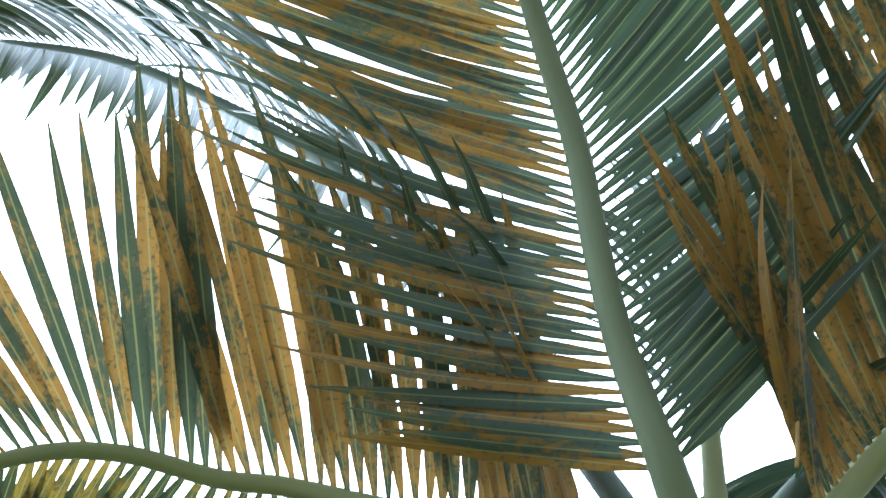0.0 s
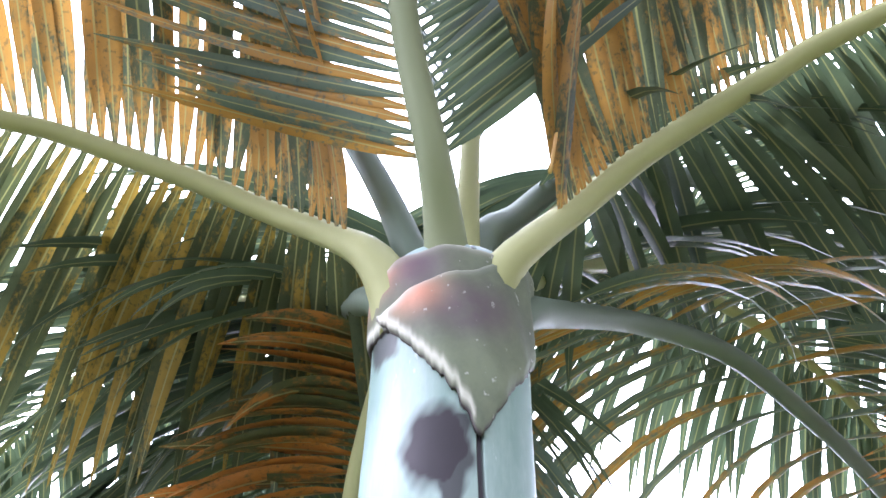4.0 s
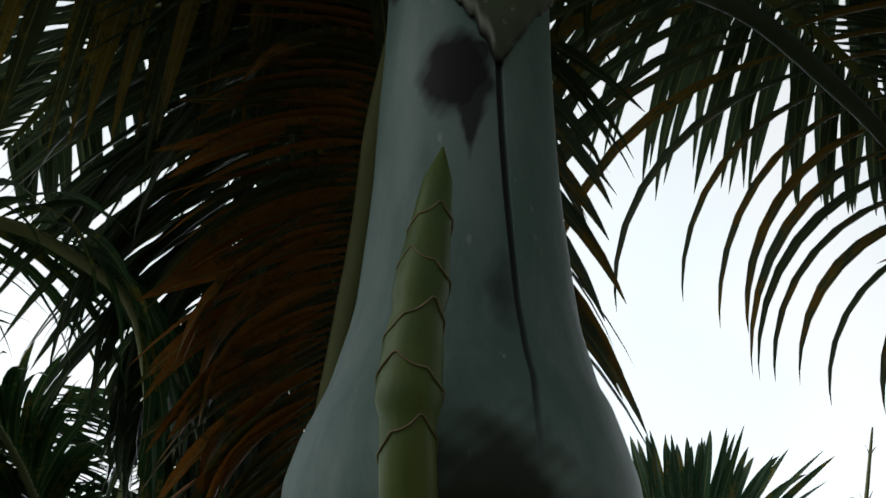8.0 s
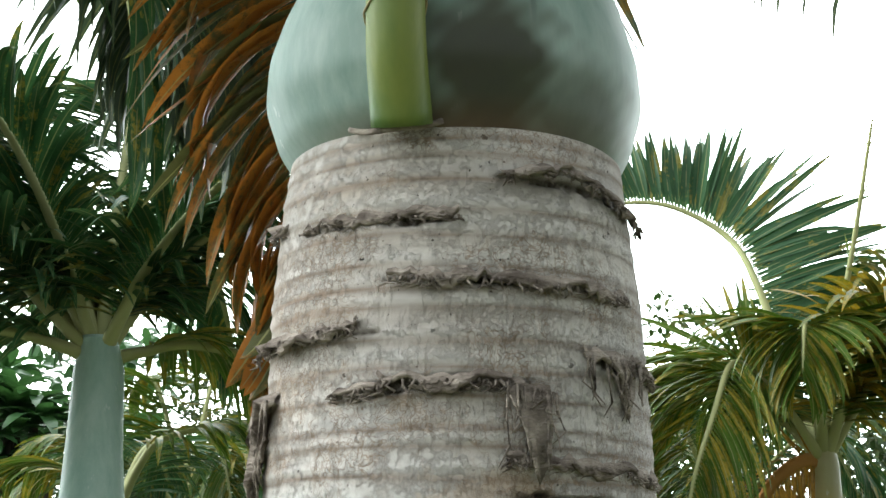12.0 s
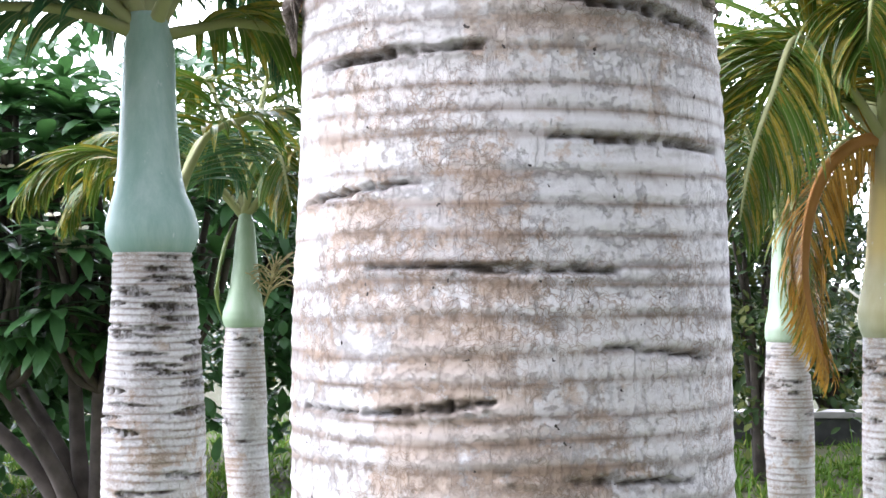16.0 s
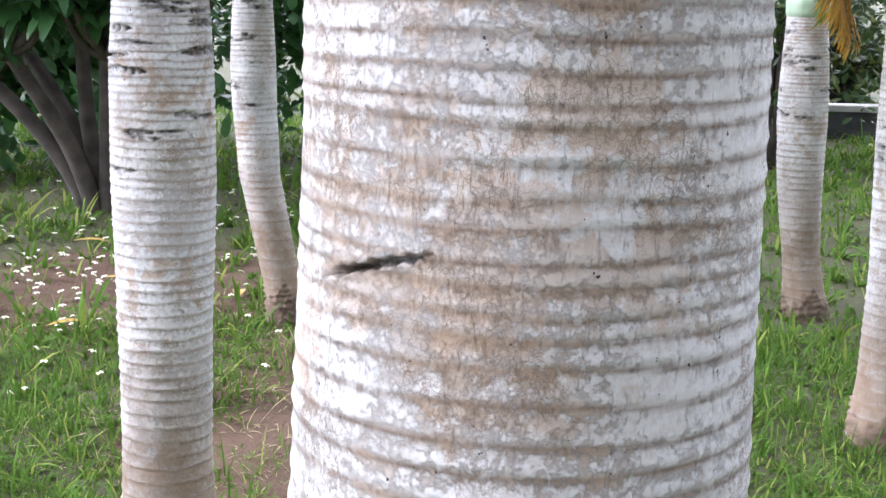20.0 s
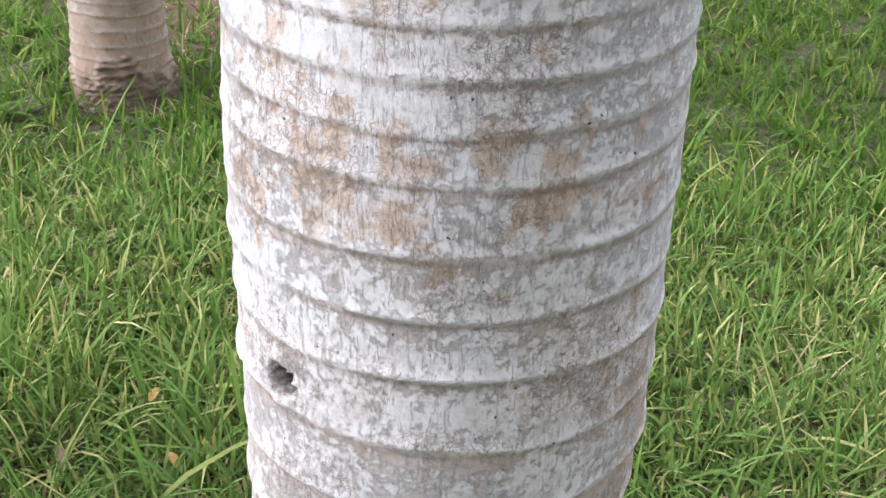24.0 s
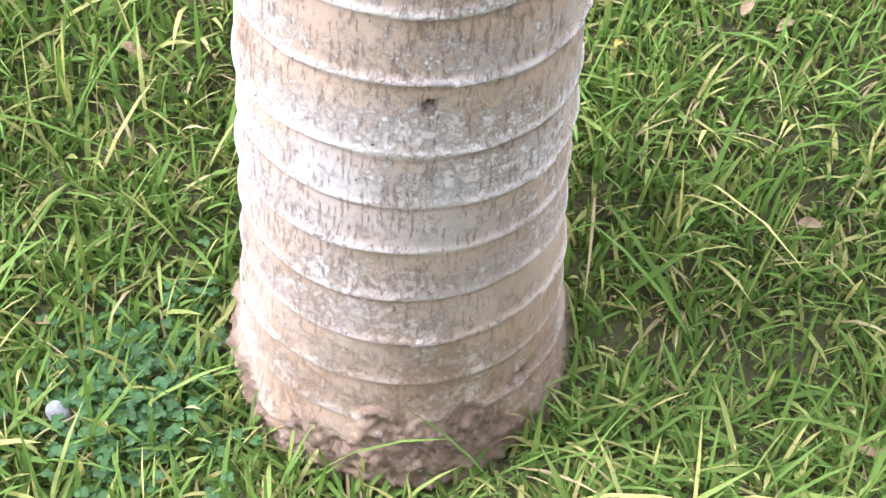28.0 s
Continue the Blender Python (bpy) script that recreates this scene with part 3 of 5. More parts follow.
    X = np.interp(Z, ax[:, 0], ax[:, 1]) + R * np.sin(T)
    Y = np.interp(Z, ax[:, 0], ax[:, 2]) - R * np.cos(T)
    n = len(z)
    v = np.stack([X, Y, Z], -1).reshape(-1, 3)
    i = np.arange((n - 1) * segs)
    row, col = i // segs, i % segs
    nx = (col + 1) % segs
    faces = np.stack([row * segs + col, row * segs + nx, (row + 1) * segs + nx, (row + 1) * segs + col], 1)
    me = bpy.data.meshes.new(name)
    me.vertices.add(len(v))
    me.vertices.foreach_set("co", v.ravel())
    me.loops.add(faces.size)
    me.loops.foreach_set("vertex_index", faces.ravel())
    me.polygons.add(len(faces))
    me.polygons.foreach_set("loop_start", np.arange(0, faces.size, 4))
    me.polygons.foreach_set("use_smooth", np.ones(len(faces), bool))
    me.update(calc_edges=True)
    me.validate()
    ridge = np.clip(lip, 0, 1) * np.clip(A / 0.0035, 0.25, 1)
    floats(me, "ridge", (ridge * (1 - scar)).ravel())
    floats(me, "scar", scar.ravel())
    floats(me, "foot", foot.ravel())
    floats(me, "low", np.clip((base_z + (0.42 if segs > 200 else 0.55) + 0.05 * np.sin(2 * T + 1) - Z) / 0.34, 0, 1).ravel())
    floats(me, "young", np.clip((Z - young) / 0.15, 0, 1).ravel())
    floats(me, "old", np.clip((old - Z) / 0.25, 0, 1).ravel())
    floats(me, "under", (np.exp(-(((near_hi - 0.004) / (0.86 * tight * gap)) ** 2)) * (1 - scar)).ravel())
    # mask of the painted shade: a thin band just below each lip
    floats(me, "crease_shade", (np.interp(Z, [0.3, 0.6, 1.0, 1.4], [0.9, 0.6, 0.6, 0.85]) * np.exp(-(((near_hi - 0.0050) / 0.0019) ** 2)) * (1 - scar)).ravel())
    me.materials.append(mat)
    return me


def revolve(name, axis, mat, segs=64, rows=60, stain=None, groove=None):
    """A smooth crownshaft about a bent axis of z, x, y, radius."""
    ax = np.array(axis, float)
    zs = np.linspace(ax[0, 0], ax[-1, 0], rows)
    fine = np.linspace(0, len(ax) - 1, 200)
    prof = np.stack([np.interp(fine, range(len(ax)), ax[:, k]) for k in range(4)], 1)
    ker = np.array([1, 2, 3, 4, 3, 2, 1.0]) / 16
    pad = np.pad(prof, ((3, 3), (0, 0)), "edge")
    prof = np.stack([np.convolve(pad[:, k], ker, "valid") for k in range(4)], 1)
    th = np.linspace(-np.pi, np.pi, segs, endpoint=False)
    if groove:
        th = np.r_[np.linspace(-np.pi, -0.6, 60, endpoint=False), np.linspace(-0.6, 0.2, 50, endpoint=False), np.linspace(0.2, 0.65, segs - 160, endpoint=False), np.linspace(0.65, np.pi, 50, endpoint=False)]
    Z, T = np.meshgrid(zs, th, indexing="ij")
    R = np.interp(Z, prof[:, 0], prof[:, 3])
    S, M, B = np.zeros_like(Z), np.zeros_like(Z), np.zeros_like(Z)
    if groove:
        R, S, M, B = groove(Z, T, R, S)
    X = np.interp(Z, prof[:, 0], prof[:, 1]) + R * np.sin(T)
    Y = np.interp(Z, prof[:, 0], prof[:, 2]) - R * np.cos(T)
    v = np.stack([X, Y, Z], -1).reshape(-1, 3)
    f = [(i * segs + j, i * segs + (j + 1) % segs, (i + 1) * segs + (j + 1) % segs, (i + 1) * segs + j) for i in range(rows - 1) for j in range(segs)]
    f += [tuple(range(segs))[::-1], tuple(range((rows - 1) * segs, rows * segs))]
    me = mesh_of(name, v, f, mat)
    floats(me, "stain", S.ravel())
    floats(me, "olive_shade", M.ravel())
    floats(me, "brown", B.ravel())
    return me


# ---- ground ----
GY = (-40, -1.4, -0.25, 0.0, 0.2, 0.45, 0.8, 1.9, 2.8, 4.0, 5.2, 8.0, 14.0, 400)
GZ = (-0.4, -0.14, -0.03, 0.0, 0.09, 0.19, 0.26, 0.33, 0.39, 0.46, 0.54, 0.66, 0.8, 1.2)


def ground_z(x, y):
    return np.interp(y, GY, GZ) + 0.012 * np.sin(x * 3.1 + y * 1.3) + 0.008 * np.sin(x * 7.3 - y * 5.1)


def bare(x, y):
    """How bare the soil is: open earth between the palms and under the bush."""
    a = np.exp(-(((x + 0.62) / 0.3) ** 2 + ((y - 2.9) / 0.75) ** 2))
    b = 0.75 * np.exp(-(((x + 1.6) / 0.8) ** 2 + ((y - 4.2) / 0.7) ** 2))
    c = 0.5 * np.exp(-(((x + 0.95) / 0.25) ** 2 + ((y - 2.7) / 0.2) ** 2))
    d = 0.4 * np.exp(-(((x - 0.9) / 0.35) ** 2 + ((y - 5.4) / 0.5) ** 2))
    return np.clip(a + b + c + d, 0, 1)


def ground():
    xs = np.r_[-300, -80, -25, -10, -6, np.arange(-4.5, 4.01, 0.09), 6, 10, 25, 80, 300]
    ys = np.r_[-120, -30, -8, -3, -2, np.arange(-1.5, 8.01, 0.09), 9, 11, 14, 20, 40, 100, 400]
    X, Y = np.meshgrid(xs, ys, indexing="ij")
    Z = ground_z(X, Y) + 0.006 * np.sin(X * 31) * np.cos(Y * 27)
    v = np.stack([X, Y, Z], -1).reshape(-1, 3)
    m = len(ys)
    f = [(i * m + j, (i + 1) * m + j, (i + 1) * m + j + 1, i * m + j + 1) for i in range(len(xs) - 1) for j in range(m - 1)]
    me = mesh_of("ground", v, f, GROUND)
    floats(me, "bare", bare(X, Y).ravel())
    tagged(part("ground", me), "brown soil and matted lawn sloping gently up between the palms", "ground", kind="structure")


ground()


def grass(name, label, x0, x1, y0, y1, count, tall, wide, seed, tuft=14, mat=GRASS, lie=0.0, cover=True, gap=None):
    """Lawn: tufts of blades that lean outwards from their centre, and single short blades between them."""
    rng = np.random.RandomState(seed)
    clumps = count // tuft
    cx, cy = rng.uniform(x0, x1, clumps), rng.uniform(y0, y1, clumps)
    pick = rng.randint(0, clumps, count)
    size = rng.gamma(4, 0.25, clumps)[pick]
    spread = 0.020 * size + 0.004
    single = rng.rand(count) < 0.3
    ang = rng.uniform(0, 2 * np.pi, count)
    rad = spread * np.sqrt(rng.rand(count))
    x, y = cx[pick] + rad * np.cos(ang), cy[pick] + rad * np.sin(ang)
    x, y = np.where(single, rng.uniform(x0, x1, count), x), np.where(single, rng.uniform(y0, y1, count), y)
    patch = np.sin(x * 5.1 + 2 * np.sin(y * 3.7)) * np.sin(y * 6.3 + 2 * np.sin(x * 2.9)) * 0.5 + 0.5
    keep = rng.rand(count) > bare(x, y) * (0.95 if cover else 0.2) + 0.1 * (1 - patch)
    if gap:
        keep &= ~((x > gap[0]) & (x < gap[1]) & (y > gap[2]) & (y < gap[3]))
    inside = np.minimum(np.minimum(x - x0, x1 - x), np.minimum(y - y0, y1 - y))
    keep &= rng.rand(count) < np.clip(inside / 0.35, 0, 1)
    for px, py, pr in TRUNK_FEET:
        keep &= np.hypot(x - px, y - py) > pr
    x, y, ang, size, single = x[keep], y[keep], ang[keep], size[keep], single[keep]
    n = len(x)
    h = tall * np.where(single, rng.uniform(0.25, 0.6, n), rng.gamma(6, 1 / 6.0, n) * (0.4 + 0.6 * np.clip(size, 0, 2.2)))
    w = wide * rng.uniform(0.45, 1.3, n)
    az = ang + rng.uniform(-0.8, 0.8, n)
    lean = lie + np.where(rng.rand(n) < 0.18, rng.uniform(0.1, 0.5, n), rng.uniform(0.6, 1.7, n))
    d = np.stack([np.cos(az), np.sin(az), np.zeros(n)], 1)
    turn = az + rng.uniform(-0.6, 0.6, n)
    sd = np.stack([-np.sin(turn), np.cos(turn), rng.uniform(-0.4, 0.4, n)], 1) * (w / 2)[:, None]
    p0 = np.stack([x, y, ground_z(x, y) - 0.004], 1)
    up = np.array([0, 0, 1.0])
    p1 = p0 + d * (h * np.sin(lean * 0.72) * 0.45)[:, None] + up * (h * np.cos(lean * 0.72) * 0.45)[:, None]
    p2 = p1 + d * (h * np.sin(lean * 0.92) * 0.32)[:, None] + up * (h * np.cos(lean * 0.92) * 0.32)[:, None]
    p3 = p2 + d * (h * np.sin(lean * 1.12) * 0.28)[:, None] + up * (h * np.cos(lean * 1.12) * 0.28)[:, None]
    v = np.stack([p0 - sd * 0.7, p0 + sd * 0.7, p1 - sd, p1 + sd, p2 - sd * 0.75, p2 + sd * 0.75, p3], 1).reshape(-1, 3)
    b = np.arange(n)[:, None] * 7
    tri = np.concatenate([b + k for k in ((0, 1, 3), (0, 3, 2), (2, 3, 5), (2, 5, 4), (4, 5, 6))], 1).reshape(-1, 3)
    me = bpy.data.meshes.new(name)
    me.vertices.add(len(v))
    me.vertices.foreach_set("co", v.ravel())
    me.loops.add(tri.size)
    me.loops.foreach_set("vertex_index", tri.ravel())
    me.polygons.add(len(tri))
    me.polygons.foreach_set("loop_start", np.arange(0, tri.size, 3))
    me.polygons.foreach_set("use_smooth", np.ones(len(tri), bool))
    me.update(calc_edges=True)
    me.materials.append(mat)
    tagged(part(name, me), label, "grass", kind="stuff")


TRUNK_FEET = ((0, 0, 0.175), (-0.742, 1.93, 0.12), (-0.842, 3.85, 0.06), (1.097, 4.15, 0.08), (1.075, 2.93, 0.09))
grass("grass", "dense green lawn grass with yellowed blades round the trunk", -1.25, 1.25, -0.95, 1.75, 125000, 0.047, 0.0054, 3)
grass("grass", "green lawn grass between the palms with bare patches", -2.3, 2.4, 1.3, 4.0, 105000, 0.05, 0.0062, 4, tuft=9, mat=GRASS_FAR)
grass("grass", "short green lawn grass further up the slope", -5.5, 5.0, 3.4, 10.0, 60000, 0.075, 0.013, 5, mat=GRASS_FAR)
grass("grass", "lawn grass all round the palms", -7.0, 7.0, -5.0, 9.0, 32000, 0.07, 0.017, 8, gap=(-1.1, 1.1, -0.8, 4.2), mat=GRASS_FAR)
grass("grass", "single long grass blades standing above the lawn round the trunk", -1.2, 1.2, -0.9, 1.7, 3600, 0.10, 0.0062, 6, tuft=5)
grass("grass", "fresh green tufts of longer grass beside the trunk", -1.1, -0.2, -0.6, 1.2, 7500, 0.085, 0.0062, 10, tuft=26)
grass("grass", "short undergrowth of the lawn round the trunk", -1.2, 1.2, -0.9, 1.5, 55000, 0.026, 0.0058, 12, tuft=4)
grass("straw", "dry straw-coloured cuttings lying in the lawn", -1.2, 1.2, -0.9, 1.7, 20000, 0.045, 0.0035, 7, tuft=30, mat=STRAW, lie=0.7)
grass("straw", "dry straw and grass litter on the bare soil", -1.5, 0.4, 1.6, 4.4, 9000, 0.05, 0.004, 9, tuft=12, mat=STRAW, lie=0.8, cover=False)


# ---- the tall palm ----
main = thing("palm_tree", (0, 0, 0), "spindle palm with pale ringed trunk, blue-green crownshaft and mottled fronds", "palm tree", "palms on the lawn")
AXIS = [(-0.12, -0.01, 0, 0.192), (-0.03, -0.01, 0, 0.19), (0.03, -0.012, 0, 0.183), (0.09, -0.014, 0, 0.171), (0.26, -0.017, 0, 0.162), (0.46, -0.018, 0, 0.156), (0.6, -0.016, 0, 0.151), (0.79, -0.009, 0, 0.153), (0.9, -0.006, 0, 0.1585), (1.1, -0.007, 0, 0.164), (1.28, -0.004, 0, 0.161), (1.45, -0.002, 0, 0.157), (1.6, 0, 0, 0.1535), (1.78, -0.001, 0, 0.1525), (1.93, 0, 0, 0.147), (2.0, -0.003, 0, 0.1435), (2.13, -0.005, 0, 0.1385), (2.2, -0.007, 0, 0.1315), (2.245, -0.006, 0, 0.126)]
RINGS = [-0.12, -0.05, 0.02, 0.077, 0.132, 0.191, 0.25, 0.312, 0.366, 0.423, 0.497, 0.566, 0.641, 0.703, 0.762, 0.816, 0.868, 0.926, 0.982, 1.029, 1.076, 1.127, 1.161, 1.194, 1.228, 1.257, 1.283, 1.309, 1.338, 1.362, 1.388, 1.408, 1.426, 1.449, 1.471, 1.489, 1.503, 1.521]
while RINGS[-1] < 2.25:
    RINGS.append(RINGS[-1] + 0.0185 + 0.004 * math.sin(len(RINGS) * 2.3) + 0.003 * math.sin(len(RINGS) * 5.1))
AMP = [(-0.1, 0.004), (0.4, 0.0042), (0.8, 0.0033), (1.05, 0.0022), (1.3, 0.0015), (1.5, 0.0014), (1.8, 0.0014), (2.24, 0.0012)]
SCARS = [  # angle from the front, height, half angle, half height, tilt, depth
    (-38, 1.518, 17, 0.0022, 0.014, 0.012), (-20, 1.740, 17, 0.0024, 0.003, 0.010), (-50, 1.737, 13, 0.0012, 0.0, 0.004), (-4, 1.8225, 33, 0.0017, 0.0, 0.007),
    (-45, 1.871, 24, 0.0017, 0.006, 0.007), (36, 1.903, 28, 0.0018, -0.003, 0.007), (22, 1.694, 27, 0.0012, -0.002, 0.005), (40, 1.692, 8, 0.0013, 0.0, 0.006),
    (42, 1.768, 22, 0.0014, -0.005, 0.005), (-31, 1.955, 28, 0.0023, 0.005, 0.009),
    (38, 1.983, 28, 0.0028, -0.005, 0.008), (-6, 2.056, 30, 0.0040, 0.004, 0.0039), (-50, 2.093, 30, 0.0024, 0.0, 0.0039),
    (18, 2.129, 40, 0.0024, 0.0, 0.0039), (-27, 2.171, 27, 0.0033, 0.0, 0.0039), (48, 2.2, 36, 0.0024, -0.004, 0.0039),
    (58, 2.078, 18, 0.0040, 0.0, 0.0033), (-45, 0.946, 5, 0.011, 0, 0.014), (-11, 0.775, 2, 0.004, 0, 0.006),
    (10, 0.474, 2.2, 0.006, 0, 0.006), (-48, 0.42, 1.4, 0.004, 0, 0.005), (48, 0.09, 5, 0.006, 0.004, 0.008),
    (140, 1.8, 30, 0.005, 0, 0.006), (-130, 2.0, 30, 0.0060, 0, 0.0060), (170, 2.1, 25, 0.0039, 0, 0.0039), (100, 2.05, 20, 0.0039, 0, 0.0039)]
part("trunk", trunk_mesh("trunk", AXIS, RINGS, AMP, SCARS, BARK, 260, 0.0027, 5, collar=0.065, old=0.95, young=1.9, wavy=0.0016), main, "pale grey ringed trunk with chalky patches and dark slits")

def shaft_groove(Z, T, R, S):
    seam = radians(24) + np.interp(Z, [2.25, 2.4, 2.55, 2.66], [radians(-3), radians(2), radians(-1), radians(-3)])
    d = np.angle(np.exp(1j * (T - seam)))
    deep = np.clip((Z - 2.28) / 0.08, 0, 1)
    line = np.clip(1.35 * np.exp(-((d / np.interp(Z, [2.3, 2.45, 2.6], [0.016, 0.024, 0.034])) ** 4)), 0, 1) * deep * np.interp(Z, [2.3, 2.4, 2.5], [0.4, 0.8, 1])
    R = R - 0.004 * line + 0.004 * np.clip(d / 0.5, 0, 1) * np.exp(-np.clip(d, 0, 3)) * deep
    edge = 0.10 * np.sin(T * 17 + 90 * Z) + 0.08 * np.sin(Z * 190 + T * 9) + 0.05 * np.sin(T * 41 - Z * 310)
    spot = np.hypot((T - radians(-7)) / 0.37, (Z - 2.668) / 0.038) + 0.5 * edge
    width = np.interp(Z, [2.58, 2.61, 2.65], [0.02, 0.08, 0.26])
    drip = np.hypot((T - radians(2)) / width, np.clip((2.62 - Z) / 0.04, 0, 9)) + edge + 9 * (Z > 2.70)
    rim = np.clip(1 - (Z - 2.225) / 0.035, 0, 1) * np.exp(-((T / 0.9) ** 2))
    # low and side: dark stain mixed with the bulge's painted right-hand shade
    low = np.hypot((T - radians(10)) / 0.33, (Z - 2.275) / 0.06) + edge
    side = np.hypot((T - radians(38)) / 0.5, (Z - 2.255) / 0.035) + edge
    cheek = np.hypot((T - radians(-58)) / 0.32, (Z - 2.79) / 0.022) + edge
    smut = np.hypot((T - radians(18)) / 0.12, (Z - 2.46) / 0.03) + edge
    S = np.maximum.reduce([np.clip(2.2 * (1.3 - spot), 0, 1), np.clip(1.8 * (1.2 - drip), 0, 0.9), line, 0.5 * np.clip(1.3 - low, 0, 1), 0.25 * np.clip(1.3 - side, 0, 1), np.clip(2.5 * (1.25 - cheek), 0, 0.85), 0.6 * np.clip(1.4 - smut, 0, 1)])
    olive_shade = np.maximum(np.clip(1.3 * (1.4 - low), 0, 1), 0.6 * np.clip(1.4 - side, 0, 1))
    return R, np.clip(S, 0, 1), olive_shade, np.clip(1.3 * rim, 0, 1)


SHAFT_AXIS = [(2.215, -0.006, 0, 0.112), (2.24, -0.006, 0, 0.129), (2.253, -0.007, 0, 0.1365), (2.286, -0.008, 0, 0.1465), (2.32, -0.009, 0, 0.1440), (2.353, -0.009, 0, 0.1335), (2.383, -0.007, 0, 0.1215), (2.401, -0.008, 0, 0.1125), (2.452, -0.007, 0, 0.0985), (2.479, -0.006, 0, 0.0935), (2.558, -0.006, 0, 0.0853), (2.603, -0.006, 0, 0.0820), (2.673, -0.006, 0, 0.0792), (2.72, -0.005, 0, 0.0770), (2.79, -0.004, 0, 0.0755), (2.86, -0.004, 0, 0.0755), (2.895, -0.004, 0, 0.06), (2.915, -0.004, 0, 0.03)]
part("crownshaft", revolve("crownshaft", SHAFT_AXIS, SHAFT, 220, 260, groove=shaft_groove), main, "waxy blue-green crownshaft with dark seam and blotch")


def sheath(parent, angles, lows, highs, lift, mat, label, tints=()):
    """The open front of a leaf sheath: a shell that ends below in a V and rises to its stalk. tints: attribute, angle, height, spread, size."""
    cols, rows = 90, 36
    g, edge, lip = [], [], []
    for j in range(rows):
        for i in range(cols):
            a = angles[0] + (angles[-1] - angles[0]) * i / (cols - 1)
            low = np.interp(a, angles, lows) + 0.0022 * math.sin(i * 1.9) * math.sin(i * 0.7)
            high = np.interp(a, angles, highs) + 0.001 * math.sin(i * 0.31)
            if lift > 0.005 and -8 < a < 17:
                low += 0.0045 * (i % 4 < 2)
            z = low + (high - low) * j / (rows - 1)
            r = np.interp(z, [r[0] for r in SHAFT_AXIS[:-2]], [r[3] for r in SHAFT_AXIS[:-2]]) + lift * (0.55 + 0.45 * min(1, j / 4)) - 0.004 * max(0, j - rows + 4) + 0.0012 * math.sin(a * 0.2 + z * 60)
            g.append((-0.005 + r * math.sin(radians(a)), -r * math.cos(radians(a)), z))
            edge.append(max(0, 1 - (z - low) / 0.006))
            lip.append(math.exp(-(((high - z) / 0.009) ** 2)) + 0.9 * (a < 15) * math.exp(-(((z - low - 0.011) / 0.006) ** 2)))
    n = len(g)
    v = g + [(x * 0.93, y * 0.93, z) for x, y, z in g]
    f = [(j * cols + i, j * cols + i + 1, (j + 1) * cols + i + 1, (j + 1) * cols + i) for j in range(rows - 1) for i in range(cols - 1)]
    f += [tuple(n + k for k in q[::-1]) for q in f]
    rim = [i for i in range(cols)] + [j * cols + cols - 1 for j in range(1, rows)] + [(rows - 1) * cols + i for i in range(cols - 2, -1, -1)] + [j * cols for j in range(rows - 2, 0, -1)]
    f += [(rim[k], n + rim[k], n + rim[(k + 1) % len(rim)], rim[(k + 1) % len(rim)]) for k in range(len(rim))]
    me = mesh_of("leaf_sheath", v, f, mat)
    floats(me, "edge", edge + [1.0] * n)
    floats(me, "lip", lip + [0.0] * n)
    for name, a0, z0, wide, tall in tints:
        at = [math.degrees(math.atan2(x + 0.005, -y)) for x, y, z in g]
        floats(me, name, [math.exp(-(((t - a0) / wide) ** 2) - (((q[2] - z0) / tall) ** 2)) for t, q in zip(at, g)] + [0.0] * n)
    return part("leaf_sheath", me, parent, label)


sheath(main, (-120, -80, -50, -20, 10, 40), (2.80, 2.80, 2.80, 2.78, 2.78, 2.8), (2.86, 2.872, 2.876, 2.885, 2.888, 2.88), 0.0035, SHEATH, "rust-stained leaf sheath", (("rust", -70, 2.86, 25, 0.02), ("purple", -25, 2.86, 25, 0.03)))
sheath(main, (60, 100, 150, 200, 240), (2.80, 2.8, 2.76, 2.8, 2.80), (2.89, 2.89, 2.9, 2.89, 2.87), 0.0035, SHEATH, "", (("purple", 120, 2.85, 30, 0.04),))
sheath(main, (-56, -50, -30, -8.5, 5, 14, 20, 28, 45, 69, 110), (2.812, 2.803, 2.776, 2.742, 2.716, 2.69, 2.677, 2.695, 2.733, 2.768, 2.81), (2.818, 2.815, 2.836, 2.850, 2.858, 2.863, 2.866, 2.871, 2.885, 2.895, 2.89), 0.0075, SHEATH, "grey-green leaf sheath with purple blush and orange-red stain", (("rust", -26, 2.828, 18, 0.02), ("purple", 14, 2.808, 32, 0.026)))

# the flower bud in its bracts
path, _ = spline([(-0.043, -0.137, 2.235), (-0.047, -0.158, 2.29), (-0.047, -0.165, 2.35), (-0.041, -0.162, 2.42), (-0.033, -0.152, 2.49), (-0.025, -0.14, 2.56)], 40)
s = np.linspace(0, 1, 40)
bud_r = np.interp(s, [0, 0.12, 0.3, 0.33, 0.45, 0.55, 0.58, 0.75, 0.9, 1], [0.0215, 0.021, 0.0200, 0.0245, 0.0225, 0.0185, 0.0215, 0.0165, 0.0115, 0.001])
v, f = tube(path, bud_r, 16)
bud = part("flower_bud", mesh_of("flower_bud", v, f, BUD), main, "green horn-shaped flower bud in overlapping bracts")
